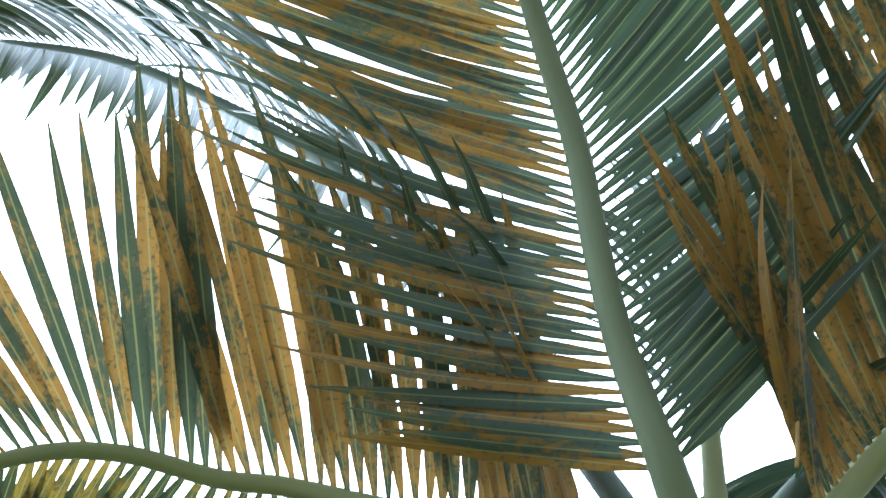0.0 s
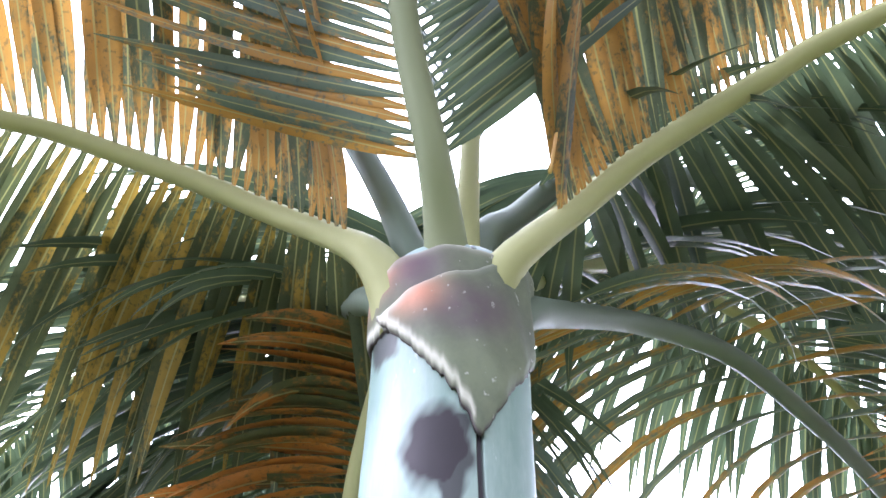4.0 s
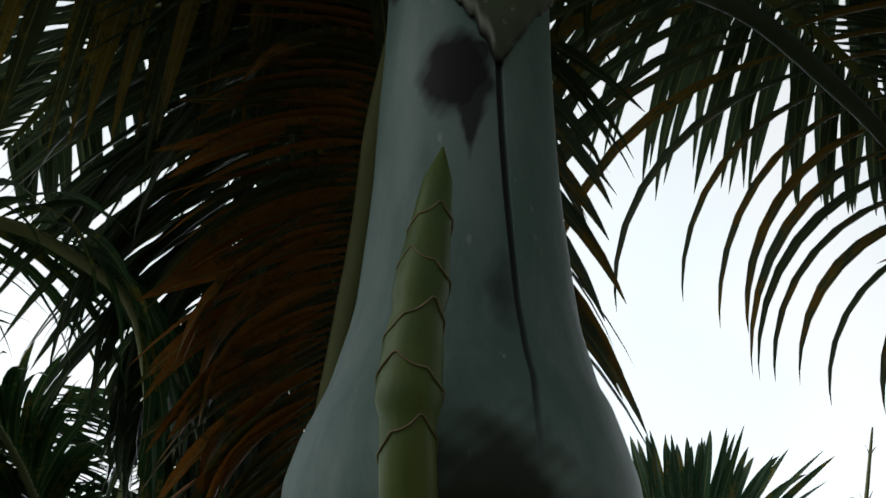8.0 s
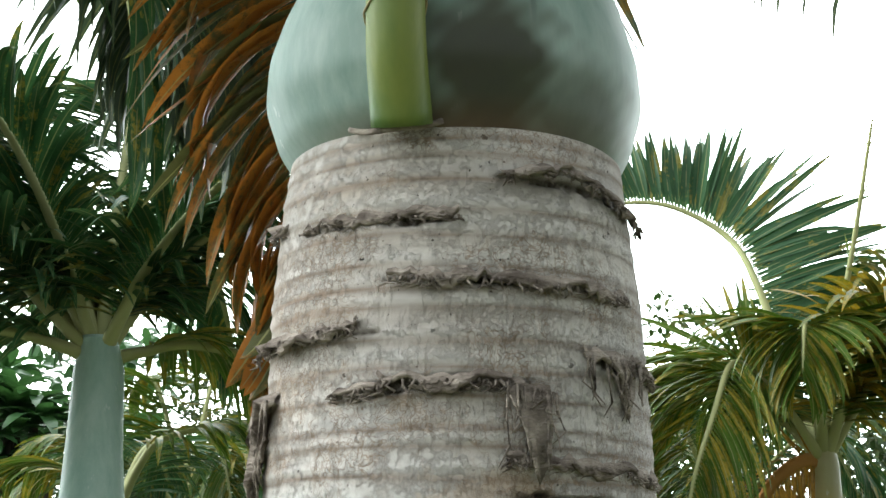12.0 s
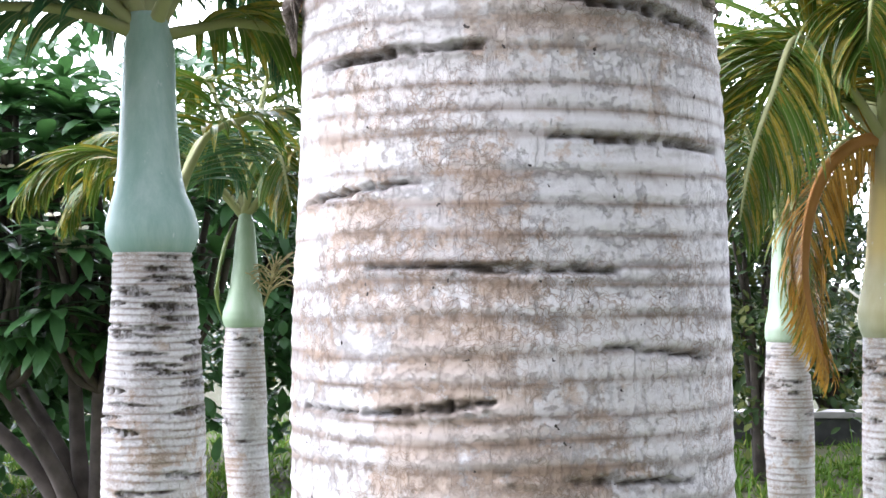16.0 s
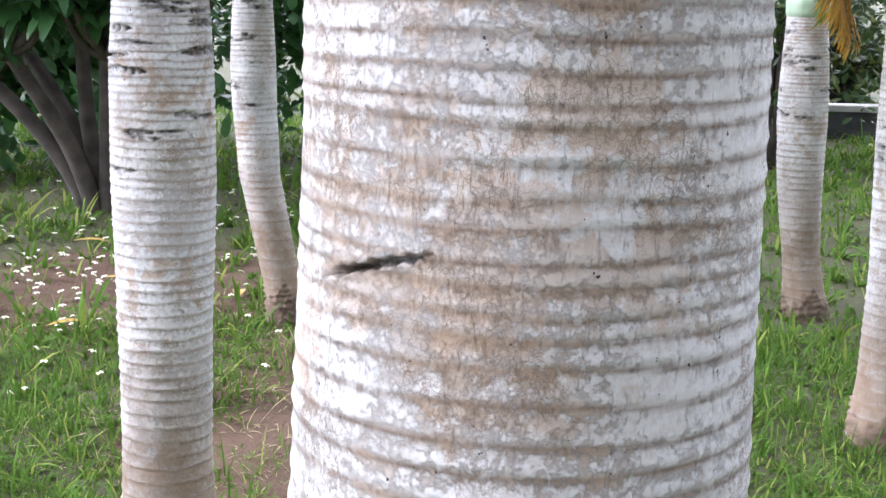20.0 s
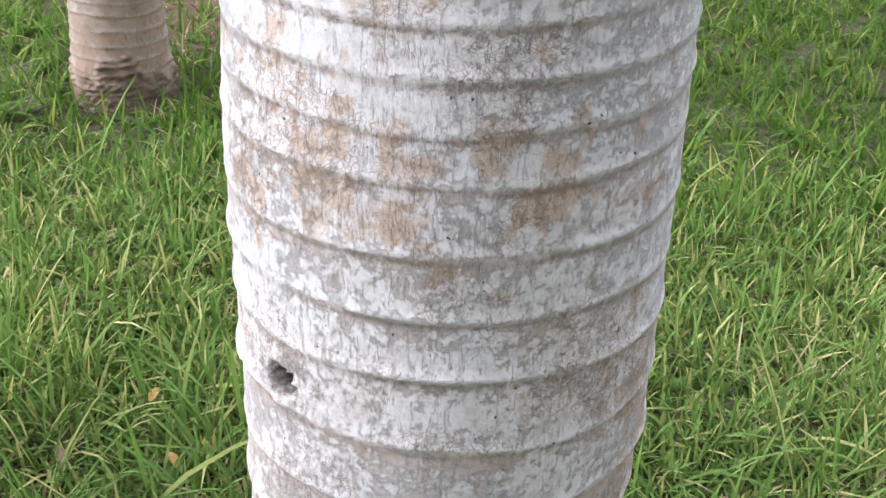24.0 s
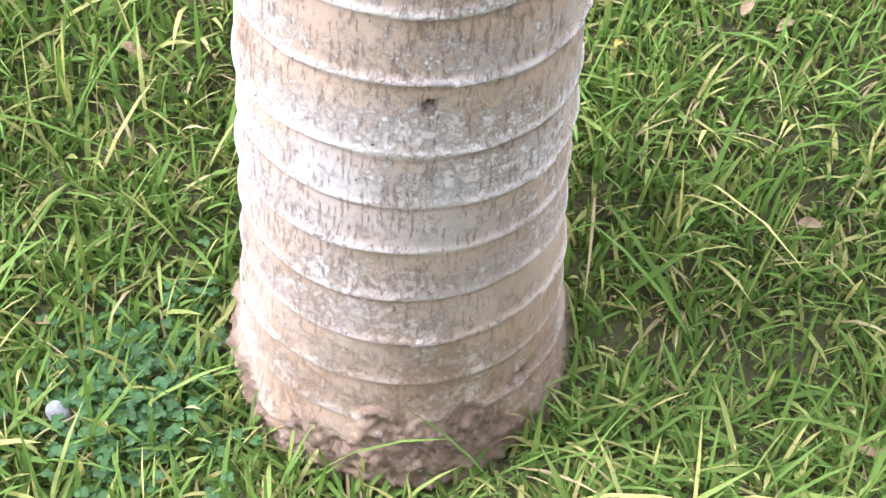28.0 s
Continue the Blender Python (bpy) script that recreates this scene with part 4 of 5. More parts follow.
for z0, rise, turn in ((2.30, 0.030, 0.5), (2.345, 0.030, -0.5), (2.385, 0.034, 0.6), (2.43, 0.032, -0.6), (2.475, 0.028, 0.4)):
    ring = []
    for a in np.linspace(-3.14, 3.14, 40):
        z = z0 + rise * (1 - abs(a) / 3.14) ** 1.5 - 0.004 * abs(math.sin(3 * a))
        k = float(np.interp(z, path[:, 2], np.arange(40)))
        c, r = np.array([np.interp(k, np.arange(40), path[:, m]) for m in range(3)]), float(np.interp(k, np.arange(40), bud_r)) + 0.0007
        ring.append((c[0] + r * math.sin(a + turn), c[1] - r * math.cos(a + turn), z))
    v, f = tube(ring, [0.0009] * 40, 5)
    part("bract_edge", mesh_of("bract_edge", v, f, BUD_EDGE), bud, "thin pale brown bract edge")
ring = [(-0.006 + 0.133 * math.sin(radians(a)), -0.133 * math.cos(radians(a)) - 0.012 * math.exp(-(((a + 19) / 9) ** 2)), 2.232 + 0.0003 * (a + 19) ** 2 / 9) for a in np.linspace(-34, -4, 20)]
v, f = tube(ring, [0.0022] * 20, 6)
part("bud_rim", mesh_of("bud_rim", v, f, FIBRE), main)


def flap(a0, a1, z0, z1, hang, out, seed, tree=main, radius=None, ragged=1.0):
    """A torn strip of dry leaf base that clings to the trunk: matted shreds, curled outwards."""
    rnd = random.Random(seed)
    n = max(6, int(abs(a1 - a0) / 2.2))
    sheets, rad = [], lambda z: np.interp(z, [r[0] for r in AXIS], [r[3] for r in AXIS])
    top, mid, low = [], [], []
    h1 = 0.4
    for k in range(n + 1):
        u = k / n
        a, z = radians(a0 + (a1 - a0) * u), z0 + (z1 - z0) * u + rnd.uniform(-0.003, 0.003)
        env = math.sin(math.pi * min(max(u, 0.03), 0.97)) ** 0.5
        if k % 4 == 0:
            h0, h1 = h1, rnd.choice((0.15, 0.3, 0.6, 1.0, 1.7))
        h, o = hang * env * (h0 + (h1 - h0) * (k % 4) / 4) * rnd.uniform(0.75, 1.2), out * env * rnd.uniform(0.2, 1.3)
        for row, dr, dz in ((top, 0.001, 0.002), (mid, 0.6 * o + 0.002, -0.35 * h), (low, o + 0.002, -h)):
            r = rad(z) + dr
            row.append((-0.004 + r * math.sin(a), -r * math.cos(a), z + dz))
    v = top + mid + low
    v += [(x * 0.985, y * 0.985, z - 0.002) for x, y, z in v]
    m = n + 1
    f = [(j * m + i, j * m + i + 1, (j + 1) * m + i + 1, (j + 1) * m + i) for j in (0, 1) for i in range(n)]
    f += [tuple(3 * m + k for k in q[::-1]) for q in f] + [(2 * m + i, 2 * m + i + 1, 5 * m + i + 1, 5 * m + i) for i in range(n)]
    sheets.append((np.array(v), f))
    for k in range(int(n * 2.2 * ragged)):
        u = rnd.random()
        a, z = radians(a0 + (a1 - a0) * u), z0 + (z1 - z0) * u
        r, long = rad(z) + out * 0.6, hang * rnd.uniform(0.4, 1.5)
        q = [(-0.004 + (r + 0.006 * rnd.uniform(-0.5, 1) * w) * math.sin(a + 0.05 * w * rnd.uniform(-1, 1)), -(r + 0.006 * rnd.uniform(-0.5, 1) * w) * math.cos(a + 0.05 * w * rnd.uniform(-1, 1)), z - 0.003 - long * w) for w in (0, 0.4, 0.75, 1)]
        sheets.append(tube(q, [0.0011, 0.001, 0.0008, 0.0003], 4))
    v, f = joined(sheets)
    part("torn_leaf_base", mesh_of("torn_leaf_base", v, f, FIBRE), tree, "dry grey-brown torn leaf base")


flap(-36, -20, 2.056, 2.062, 0.0078, 0.0072, 1)
flap(-22, 14, 2.064, 2.064, 0.0072, 0.0084, 2)
flap(12, 25, 2.062, 2.056, 0.0382, 0.0192, 3)
flap(-82, -28, 2.094, 2.102, 0.0072, 0.0144, 4)
flap(-20, 58, 2.134, 2.130, 0.0072, 0.0072, 5)
flap(36, 60, 2.086, 2.084, 0.0298, 0.0096, 6)
flap(60, 80, 2.084, 2.076, 0.0072, 0.0072, 7)
flap(12, 40, 2.206, 2.214, 0.0072, 0.0144, 8)
flap(40, 82, 2.210, 2.192, 0.0072, 0.0072, 9)
flap(12, 82, 2.014, 2.004, 0.0060, 0.0048, 10)
flap(-84, -62, 2.06, 2.058, 0.0425, 0.0168, 11)
flap(-88, -70, 2.02, 2.03, 0.0340, 0.0120, 12)
flap(-54, 0, 2.176, 2.176, 0.0048, 0.0036, 13)
flap(-88, -66, 2.19, 2.186, 0.0072, 0.0120, 15)

# fronds of the tall palm
frond(main, "frond", [(-0.04, -0.012, 2.82), (-0.080, -0.020, 2.9), (-0.138, 0.030, 2.968), (-0.205, 0.060, 3.018), (-0.287, 0.070, 3.065), (-0.375, 0.070, 3.101), (-0.462, 0.060, 3.129), (-0.536, 0.040, 3.136), (-0.641, -0.020, 3.144), (-0.738, -0.080, 3.101), (-0.9, -0.16, 2.97), (-1.02, -0.22, 2.78)], LEAF_OLIVE, 0.0155, 70, 0.10, 0.46, 0.0265, (-0.95, 1.15), (82, 52), 0.3, (0, -0.25, 1), single=True, seed=21, label="frond with orange-mottled leaflets", flare=2.2, sag=0.1, mat_b=LEAF_MOTTLED)
frond(main, "frond", [(0.012, -0.02, 2.79), (0.042, -0.046, 2.862), (0.072, -0.050, 2.9), (0.128, -0.030, 2.963), (0.188, -0.040, 3.016), (0.250, -0.050, 3.059), (0.325, -0.080, 3.096), (0.393, -0.100, 3.133), (0.52, -0.14, 3.17), (0.7, -0.2, 3.15), (0.88, -0.26, 3.03)], LEAF_MOTTLED, 0.0165, 80, 0.16, 0.50, 0.0255, (1.1, -0.2), (78, 56), 0.25, (0, -0.25, 1), single=True, seed=22, label="frond with orange-mottled leaflets", flare=1.9, sag=0.08, mat_b=LEAF_GREEN)
frond(main, "frond", [(-0.006, -0.03, 2.87), (-0.012, -0.07, 2.915), (-0.024, -0.12, 2.965), (-0.048, -0.165, 3.06), (-0.060, -0.205, 3.156), (-0.068, -0.25, 3.26), (-0.088, -0.32, 3.36), (-0.11, -0.42, 3.47), (-0.14, -0.56, 3.55), (-0.17, -0.72, 3.57)], LEAF_MOTTLED_I, 0.0138, 74, 0.11, 0.44, 0.019, 0.2, (64, 42), 0.25, (0, 1, 0.35), seed=23, jit=0.3, flat=True, mat_b=LEAF_GREEN, stalk=RACHIS_MID, label="upright frond with mottled leaflets", sag=0.0, flare=0.7, single=True)
frond(main, "frond", [(-0.03, 0.01, 2.88), (-0.053, 0.0, 2.947), (-0.085, 0.0, 3.022), (-0.131, 0.0, 3.11), (-0.175, -0.02, 3.18), (-0.29, -0.035, 3.37), (-0.411, -0.05, 3.549), (-0.577, -0.07, 3.704), (-0.774, -0.09, 3.853), (-0.995, -0.1, 3.96)], LEAF_GREEN, 0.0155, 76, 0.2, 0.42, 0.022, 0.3, (66, 40), 0.3, (0.5, -0.3, 1), RACHIS_GREY, flat=True, seed=24, sag=0.05)
frond(main, "frond", [(0.01, 0.02, 2.9), (0.031, 0.03, 2.967), (0.064, 0.06, 3.010), (0.12, 0.1, 3.091), (0.182, 0.2, 3.186), (0.30, 0.32, 3.28), (0.46, 0.46, 3.32), (0.66, 0.6, 3.28), (0.84, 0.72, 3.15)], LEAF_GREEN, 0.0165, 70, 0.14, 0.46, 0.024, 0.3, (70, 40), 0.5, (0, 0, 1), stalk=RACHIS_GREY, seed=25)
frond(main, "frond", [(-0.05, 0.01, 2.85), (-0.081, 0.03, 2.885), (-0.112, 0.14, 2.940), (-0.157, 0.3, 3.0), (-0.215, 0.42, 3.0), (-0.28, 0.54, 2.93), (-0.35, 0.66, 2.8), (-0.42, 0.76, 2.6)], LEAF_GREEN, 0.0145, 84, 0.2, 0.56, 0.023, 0.2, (70, 40), 0.6, (0, 0, 1), stalk=RACHIS_GREY, seed=26, other=dict(ratio=0.78))
frond(main, "frond", [(-0.04, 0.06, 2.86), (-0.12, 0.28, 2.96), (-0.22, 0.52, 2.94), (-0.31, 0.72, 2.76), (-0.36, 0.82, 2.58)], LEAF_GREEN, 0.013, 70, 0.2, 0.40, 0.024, 0.1, (74, 36), 0.5, (-0.3, 0.6, 0.5), stalk=RACHIS_GREY, seed=40)
frond(main, "frond", [(-0.03, 0.06, 2.86), (-0.06, 0.12, 2.89), (-0.1, 0.2, 2.78), (-0.117, 0.25, 2.675), (-0.139, 0.28, 2.555), (-0.158, 0.28, 2.42), (-0.16, 0.27, 2.274), (-0.155, 0.25, 2.12)], LEAF_MOTTLED_I, 0.011, 84, 0.10, 0.42, 0.030, 0.0, (88, 14), 0.5, (0, 1, 0.3), RACHIS, seed=27, label="drooping frond with dying orange leaflets", sag=0.1, jit=0.35, mat_b=LEAF_ORANGE, other=dict(ratio=0.6, sweep=(96, 20), droop=0.4))
frond(main, "frond", [(0.05, -0.01, 2.83), (0.068, 0.0, 2.850), (0.102, 0.05, 2.883), (0.213, 0.18, 2.952), (0.336, 0.28, 2.970), (0.448, 0.36, 2.924), (0.525, 0.39, 2.85), (0.62, 0.44, 2.73), (0.69, 0.47, 2.58)], LEAF_MOTTLED_I, 0.0150, 27, 0.10, 0.46, 0.021, (0.1, 0.1), (84, 60), 1.0, (0, 0, 1), seed=28, sag=0.0, jit=0.4, stalk=RACHIS_GREY, other=dict(ratio=1.12, sweep=(110, 98), droop=1.5))
frond(main, "spear_leaf", [(0.01, 0.0, 2.9), (0.016, 0.005, 3.05), (0.028, 0.01, 3.3), (0.05, 0.01, 3.55)], LEAF_GREEN, 0.009, 30, 0.25, 0.3, 0.016, 0.2, (22, 12), 0.1, (0, 1, 0), seed=29, label="young unopened spear leaf", sag=0)
frond(main, "frond", [(0.03, 0.04, 2.88), (0.14, 0.08, 3.06), (0.34, 0.14, 3.22), (0.56, 0.18, 3.2), (0.68, 0.2, 3.04), (0.69, 0.2, 2.8), (0.66, 0.2, 2.5), (0.64, 0.2, 2.3)], LEAF_ORANGE, 0.008, 56, 0.55, 0.25, 0.024, 0.0, (80, 62), 0.2, (0.1, -1, 0.1), RACHIS, seed=30, label="arching frond with orange leaflets", sag=0.05, flat=True)
frond(main, "frond", [(-0.02, 0.05, 2.9), (-0.05, 0.16, 3.02), (-0.1, 0.34, 3.2), (-0.17, 0.55, 3.3), (-0.26, 0.78, 3.28), (-0.36, 0.98, 3.12)], LEAF_GREEN, 0.013, 56, 0.16, 0.46, 0.026, 0.3, (70, 40), 0.5, (0, 0, 1), seed=36)
frond(main, "frond", [(0.03, 0.05, 2.88), (0.1, 0.16, 3.0), (0.22, 0.34, 3.14), (0.38, 0.54, 3.22), (0.58, 0.72, 3.2), (0.76, 0.86, 3.08)], LEAF_GREEN, 0.013, 56, 0.16, 0.46, 0.026, 0.3, (70, 40), 0.6, (0, 0, 1), seed=37)


frond(main, "frond", [(-0.04, 0.04, 2.86), (-0.14, 0.18, 2.98), (-0.3, 0.36, 3.08), (-0.5, 0.54, 3.1), (-0.7, 0.72, 3.02)], LEAF_GREEN, 0.013, 52, 0.16, 0.36, 0.022, 0.25, (70, 42), 0.6, (0, 0, 1), seed=38)

for pts in (
    [(0.083, -0.12, 3.059), (0.089, -0.12, 3.178), (0.108, -0.12, 3.250), (0.139, -0.12, 3.304)],
    [(0.089, -0.12, 2.935), (0.107, -0.12, 3.030), (0.138, -0.12, 3.106), (0.180, -0.12, 3.136)]):
    v, f = tube(spline(pts, 24)[0], np.linspace(0.0022, 0.0008, 24), 6)
    part("dried_leaf_tip", mesh_of("dried_leaf_tip", v, f, DRY_LEAF), main, "thin curled yellow dried leaf tip")


# ---- the other palms ----
def other_palm(at, axis, shaft, fronds, label, shaft_mat=SHAFT, seed=0, gap=0.022, scars=16, whole=2, fine=False):
    """axis and shaft: rows of z, x, y, radius in the world; fronds: (points, material, options)."""
    tree = thing("palm_tree", at, label, "palm tree", "palms on the lawn")
    off = np.array(at)
    rel = lambda rows: [(z - off[2], x - off[0], y - off[1], r) for z, x, y, r in rows]
    rnd = random.Random(seed)
    ax = rel(axis)
    z, rings = ax[0][0], []
    top = ax[-1][0]
    while z < top + 0.03:
        rings.append(z)
        u = (z - ax[0][0]) / (top - ax[0][0])
        z += gap * (2.0 - 1.35 * u) * rnd.uniform(0.85, 1.15)
    marks = []
    for _ in range(scars):
        u = rnd.random() ** 0.6
        marks.append((rnd.uniform(-180, 180), ax[0][0] + (top - ax[0][0]) * (0.62 + 0.375 * u), rnd.uniform(10, 36), rnd.uniform(0.003, 0.0065), rnd.uniform(-0.002, 0.002), 0.008))
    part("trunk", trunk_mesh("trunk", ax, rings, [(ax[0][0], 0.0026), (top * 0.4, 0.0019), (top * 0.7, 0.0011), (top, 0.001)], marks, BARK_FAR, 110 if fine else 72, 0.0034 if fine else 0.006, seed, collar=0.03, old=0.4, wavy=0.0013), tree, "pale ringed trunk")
    part("crownshaft", revolve("crownshaft", rel(shaft), shaft_mat, 40, 60), tree, "smooth pale green crownshaft")
    for k, (pts, mat, opt) in enumerate(fronds):
        frond(tree, "frond", [tuple(np.array(p) - off) for p in pts], mat, seed=seed * 100 + k, single=k < whole, **opt)
    return tree


def arc(base, az, rise, reach, drop, n=6):
    """Points of a frond that rises from base, reaches out along az (degrees, from +x to +y) and sags."""
    c, s = math.cos(radians(az)), math.sin(radians(az))
    return [(base[0] + c * reach * u, base[1] + s * reach * u, base[2] + rise * (1 - (1 - u) ** 2) - drop * u**3) for u in np.linspace(0, 1, n)]


BIG = dict(r0=0.015, pairs=64, length=0.42, width=0.029, droop=0.6)
SMALL = dict(r0=0.011, pairs=40, length=0.32, width=0.022, droop=0.6)
SLIM = dict(BIG, width=0.027, pairs=70)
c1 = (-0.86, 2.2, 2.40)
other_palm((-0.768, 1.95, 0.32), [(0.27, -0.768, 1.95, 0.128), (0.305, -0.768, 1.95, 0.118), (0.404, -0.778, 1.95, 0.108), (0.651, -0.782, 1.96, 0.1), (0.914, -0.786, 1.98, 0.1035), (1.245, -0.800, 2.04, 0.1165), (1.50, -0.803, 2.05, 0.1145), (1.73, -0.81, 2.08, 0.1), (1.89, -0.822, 2.1, 0.088)],
    [(1.875, -0.822, 2.1, 0.078), (1.895, -0.822, 2.1, 0.094), (1.92, -0.823, 2.105, 0.105), (1.95, -0.824, 2.107, 0.1065), (1.99, -0.826, 2.11, 0.096), (2.03, -0.832, 2.115, 0.081), (2.08, -0.838, 2.13, 0.073), (2.2, -0.848, 2.16, 0.066), (2.38, -0.858, 2.2, 0.06), (2.46, -0.862, 2.2, 0.042)],
    [([c1, (-0.98, 2.15, 2.52), (-1.12, 2.05, 2.66), (-1.32, 1.9, 2.74), (-1.55, 1.75, 2.68)], LEAF_DEEP, SLIM), ([c1, (-0.97, 2.15, 2.44), (-1.1, 2.1, 2.46), (-1.3, 2.0, 2.42), (-1.6, 1.9, 2.25)], LEAF_DEEP, SLIM),
     ([c1, (-0.80, 2.15, 2.50), (-0.74, 2.12, 2.61), (-0.63, 2.1, 2.75), (-0.48, 2.05, 2.85), (-0.3, 2.0, 2.82)], LEAF_DEEP, SLIM), ([c1, (-0.77, 2.25, 2.43), (-0.66, 2.32, 2.46), (-0.5, 2.42, 2.42), (-0.38, 2.5, 2.25), (-0.3, 2.52, 2.0)], LEAF_LIME, SLIM),
     (arc(c1, 150, 0.85, 0.6, 0.2), LEAF_DEEP, SLIM), (arc(c1, 125, 0.7, 0.8, 0.3), LEAF_DEEP, SLIM), (arc(c1, 185, 0.75, 0.75, 0.25), LEAF_DEEP, SLIM), (arc(c1, 95, 0.9, 0.5, 0.1), LEAF_DEEP, SLIM), (arc(c1, 168, 0.55, 0.9, 0.4), LEAF_DEEP, SLIM), (arc(c1, 110, 0.6, 0.8, 0.4), LEAF_DEEP, SLIM), (arc(c1, 45, 0.75, 0.7, 0.3), LEAF_DEEP, SLIM), (arc(c1, 75, 0.6, 0.8, 0.5), LEAF_DEEP, SLIM), (arc(c1, 215, 0.8, 0.6, 0.2), LEAF_DEEP, SLIM), (arc(c1, 20, 0.6, 0.7, 0.4), LEAF_DEEP, SLIM)],
    "spindle palm with slim ringed trunk and turquoise crownshaft", SHAFT_AQUA, seed=31, gap=0.0185, scars=90, fine=True)
c5 = (-1.0, 3.0, 2.03)
other_palm((-0.99, 3.0, 0.41), [(0.37, -0.99, 3.0, 0.05), (0.8, -0.99, 3.0, 0.045), (1.5, -0.995, 3.0, 0.04)], [(1.48, -0.995, 3.0, 0.036), (1.52, -0.995, 3.0, 0.046), (1.6, -0.996, 3.0, 0.044), (1.8, -0.998, 3.0, 0.032), (2.03, -1.0, 3.0, 0.026), (2.06, -1.0, 3.0, 0.014)],
    [([c5, (-0.971, 3.0, 2.12), (-0.93, 3.0, 2.21), (-0.879, 3.0, 2.275), (-0.761, 3.0, 2.315), (-0.62, 3.0, 2.33), (-0.45, 3.0, 2.27)], LEAF_LIME, dict(SMALL, r0=0.015, start=0.34, sag=0.4, length=0.26, pairs=34)),
     ([c5, (-1.08, 3.02, 2.13), (-1.2, 3.05, 2.21), (-1.36, 3.08, 2.2), (-1.5, 3.1, 2.08)], LEAF_LIME, dict(SMALL, sag=0.4, length=0.26)), (arc(c5, 80, 0.35, 0.4, 0.2), LEAF_DEEP, SMALL)],
    "slender young palm half hidden behind a larger trunk", SHAFT_PALE, seed=39, gap=0.018, scars=12)
c2 = (-1.0, 4.05, 2.07)
young = other_palm((-0.85, 3.9, 0.46), [(0.44, -0.848, 3.9, 0.078), (0.49, -0.85, 3.9, 0.068), (0.555, -0.856, 3.9, 0.066), (0.75, -0.9, 3.92, 0.071), (0.983, -0.955, 3.96, 0.0745), (1.235, -0.983, 4.0, 0.081), (1.40, -0.987, 4.0, 0.083), (1.56, -0.988, 4.0, 0.075), (1.665, -0.988, 4.0, 0.068)],
    [(1.65, -0.988, 4.0, 0.06), (1.665, -0.988, 4.0, 0.073), (1.69, -0.99, 4.0, 0.079), (1.72, -0.99, 4.0, 0.076), (1.76, -0.988, 4.005, 0.066), (1.82, -0.988, 4.01, 0.055), (1.885, -0.988, 4.02, 0.047), (2.03, -0.99, 4.04, 0.034), (2.1, -0.995, 4.05, 0.02)],
    [([c2, (-1.1, 4.0, 2.2), (-1.25, 3.9, 2.32), (-1.45, 3.8, 2.34), (-1.62, 3.7, 2.2)], LEAF_LIME, SMALL), ([c2, (-0.92, 4.02, 2.15), (-0.838, 3.95, 2.225), (-0.72, 3.9, 2.29), (-0.5, 3.85, 2.36), (-0.3, 3.8, 2.34)], LEAF_LIME, dict(SMALL, r0=0.013)), (arc(c2, 100, 0.5, 0.6, 0.3), LEAF_DEEP, SMALL), (arc(c2, 20, 0.3, 0.6, 0.5), LEAF_DEEP, SMALL), (arc(c2, 175, 0.4, 0.7, 0.4), LEAF_LIME, SMALL), (arc(c2, 300, 0.4, 0.5, 0.4), LEAF_LIME, SMALL), (arc(c2, 75, 0.75, 0.4, 0.1), LEAF_LIME, SMALL), (arc(c2, 130, 0.7, 0.5, 0.2), LEAF_LIME, SMALL)],
    "young spindle palm with bent pale trunk", SHAFT_PALE, seed=32, gap=0.02, scars=30)
stalk_path, _ = spline([(-0.94, 4.04, 1.70), (-0.9, 4.0, 1.78), (-0.87, 3.98, 1.88)], 10)
rnd = random.Random(70)
spikes = [tube(stalk_path - np.array(young.location), np.linspace(0.006, 0.004, 10), 6)]
for k in range(44):
    p = stalk_path[rnd.randrange(4, 10)] - np.array(young.location)
    d = np.array([rnd.uniform(-0.9, 1.0), rnd.uniform(-0.8, 0.5), rnd.uniform(0.1, 1.0)])
    long = rnd.uniform(0.09, 0.17)
    spikes.append(tube(spline([p, p + d * long * 0.6, p + d * long + np.array([0, 0, -0.03])], 7)[0], np.linspace(0.0028, 0.0022, 7), 5))
v, f = joined(spikes)
part("flower_stalk", mesh_of("flower_stalk", v, f, SPIKE), young, "dry branching flower stalk")
path, _ = spline([(-1.03, 4.06, 2.06), (-1.055, 4.0, 1.98), (-1.08, 3.98, 1.86), (-1.085, 3.98, 1.76), (-1.068, 3.99, 1.69)], 24)
v, f = tube(path - np.array(young.location), np.interp(np.linspace(0, 1, 24), [0, 0.4, 0.8, 1], [0.006, 0.013, 0.011, 0.002]), 8, 0.5)
part("spathe", mesh_of("spathe", v, f, BUD), young, "curved green flower sheath")
c3 = (1.03, 4.2, 2.0)
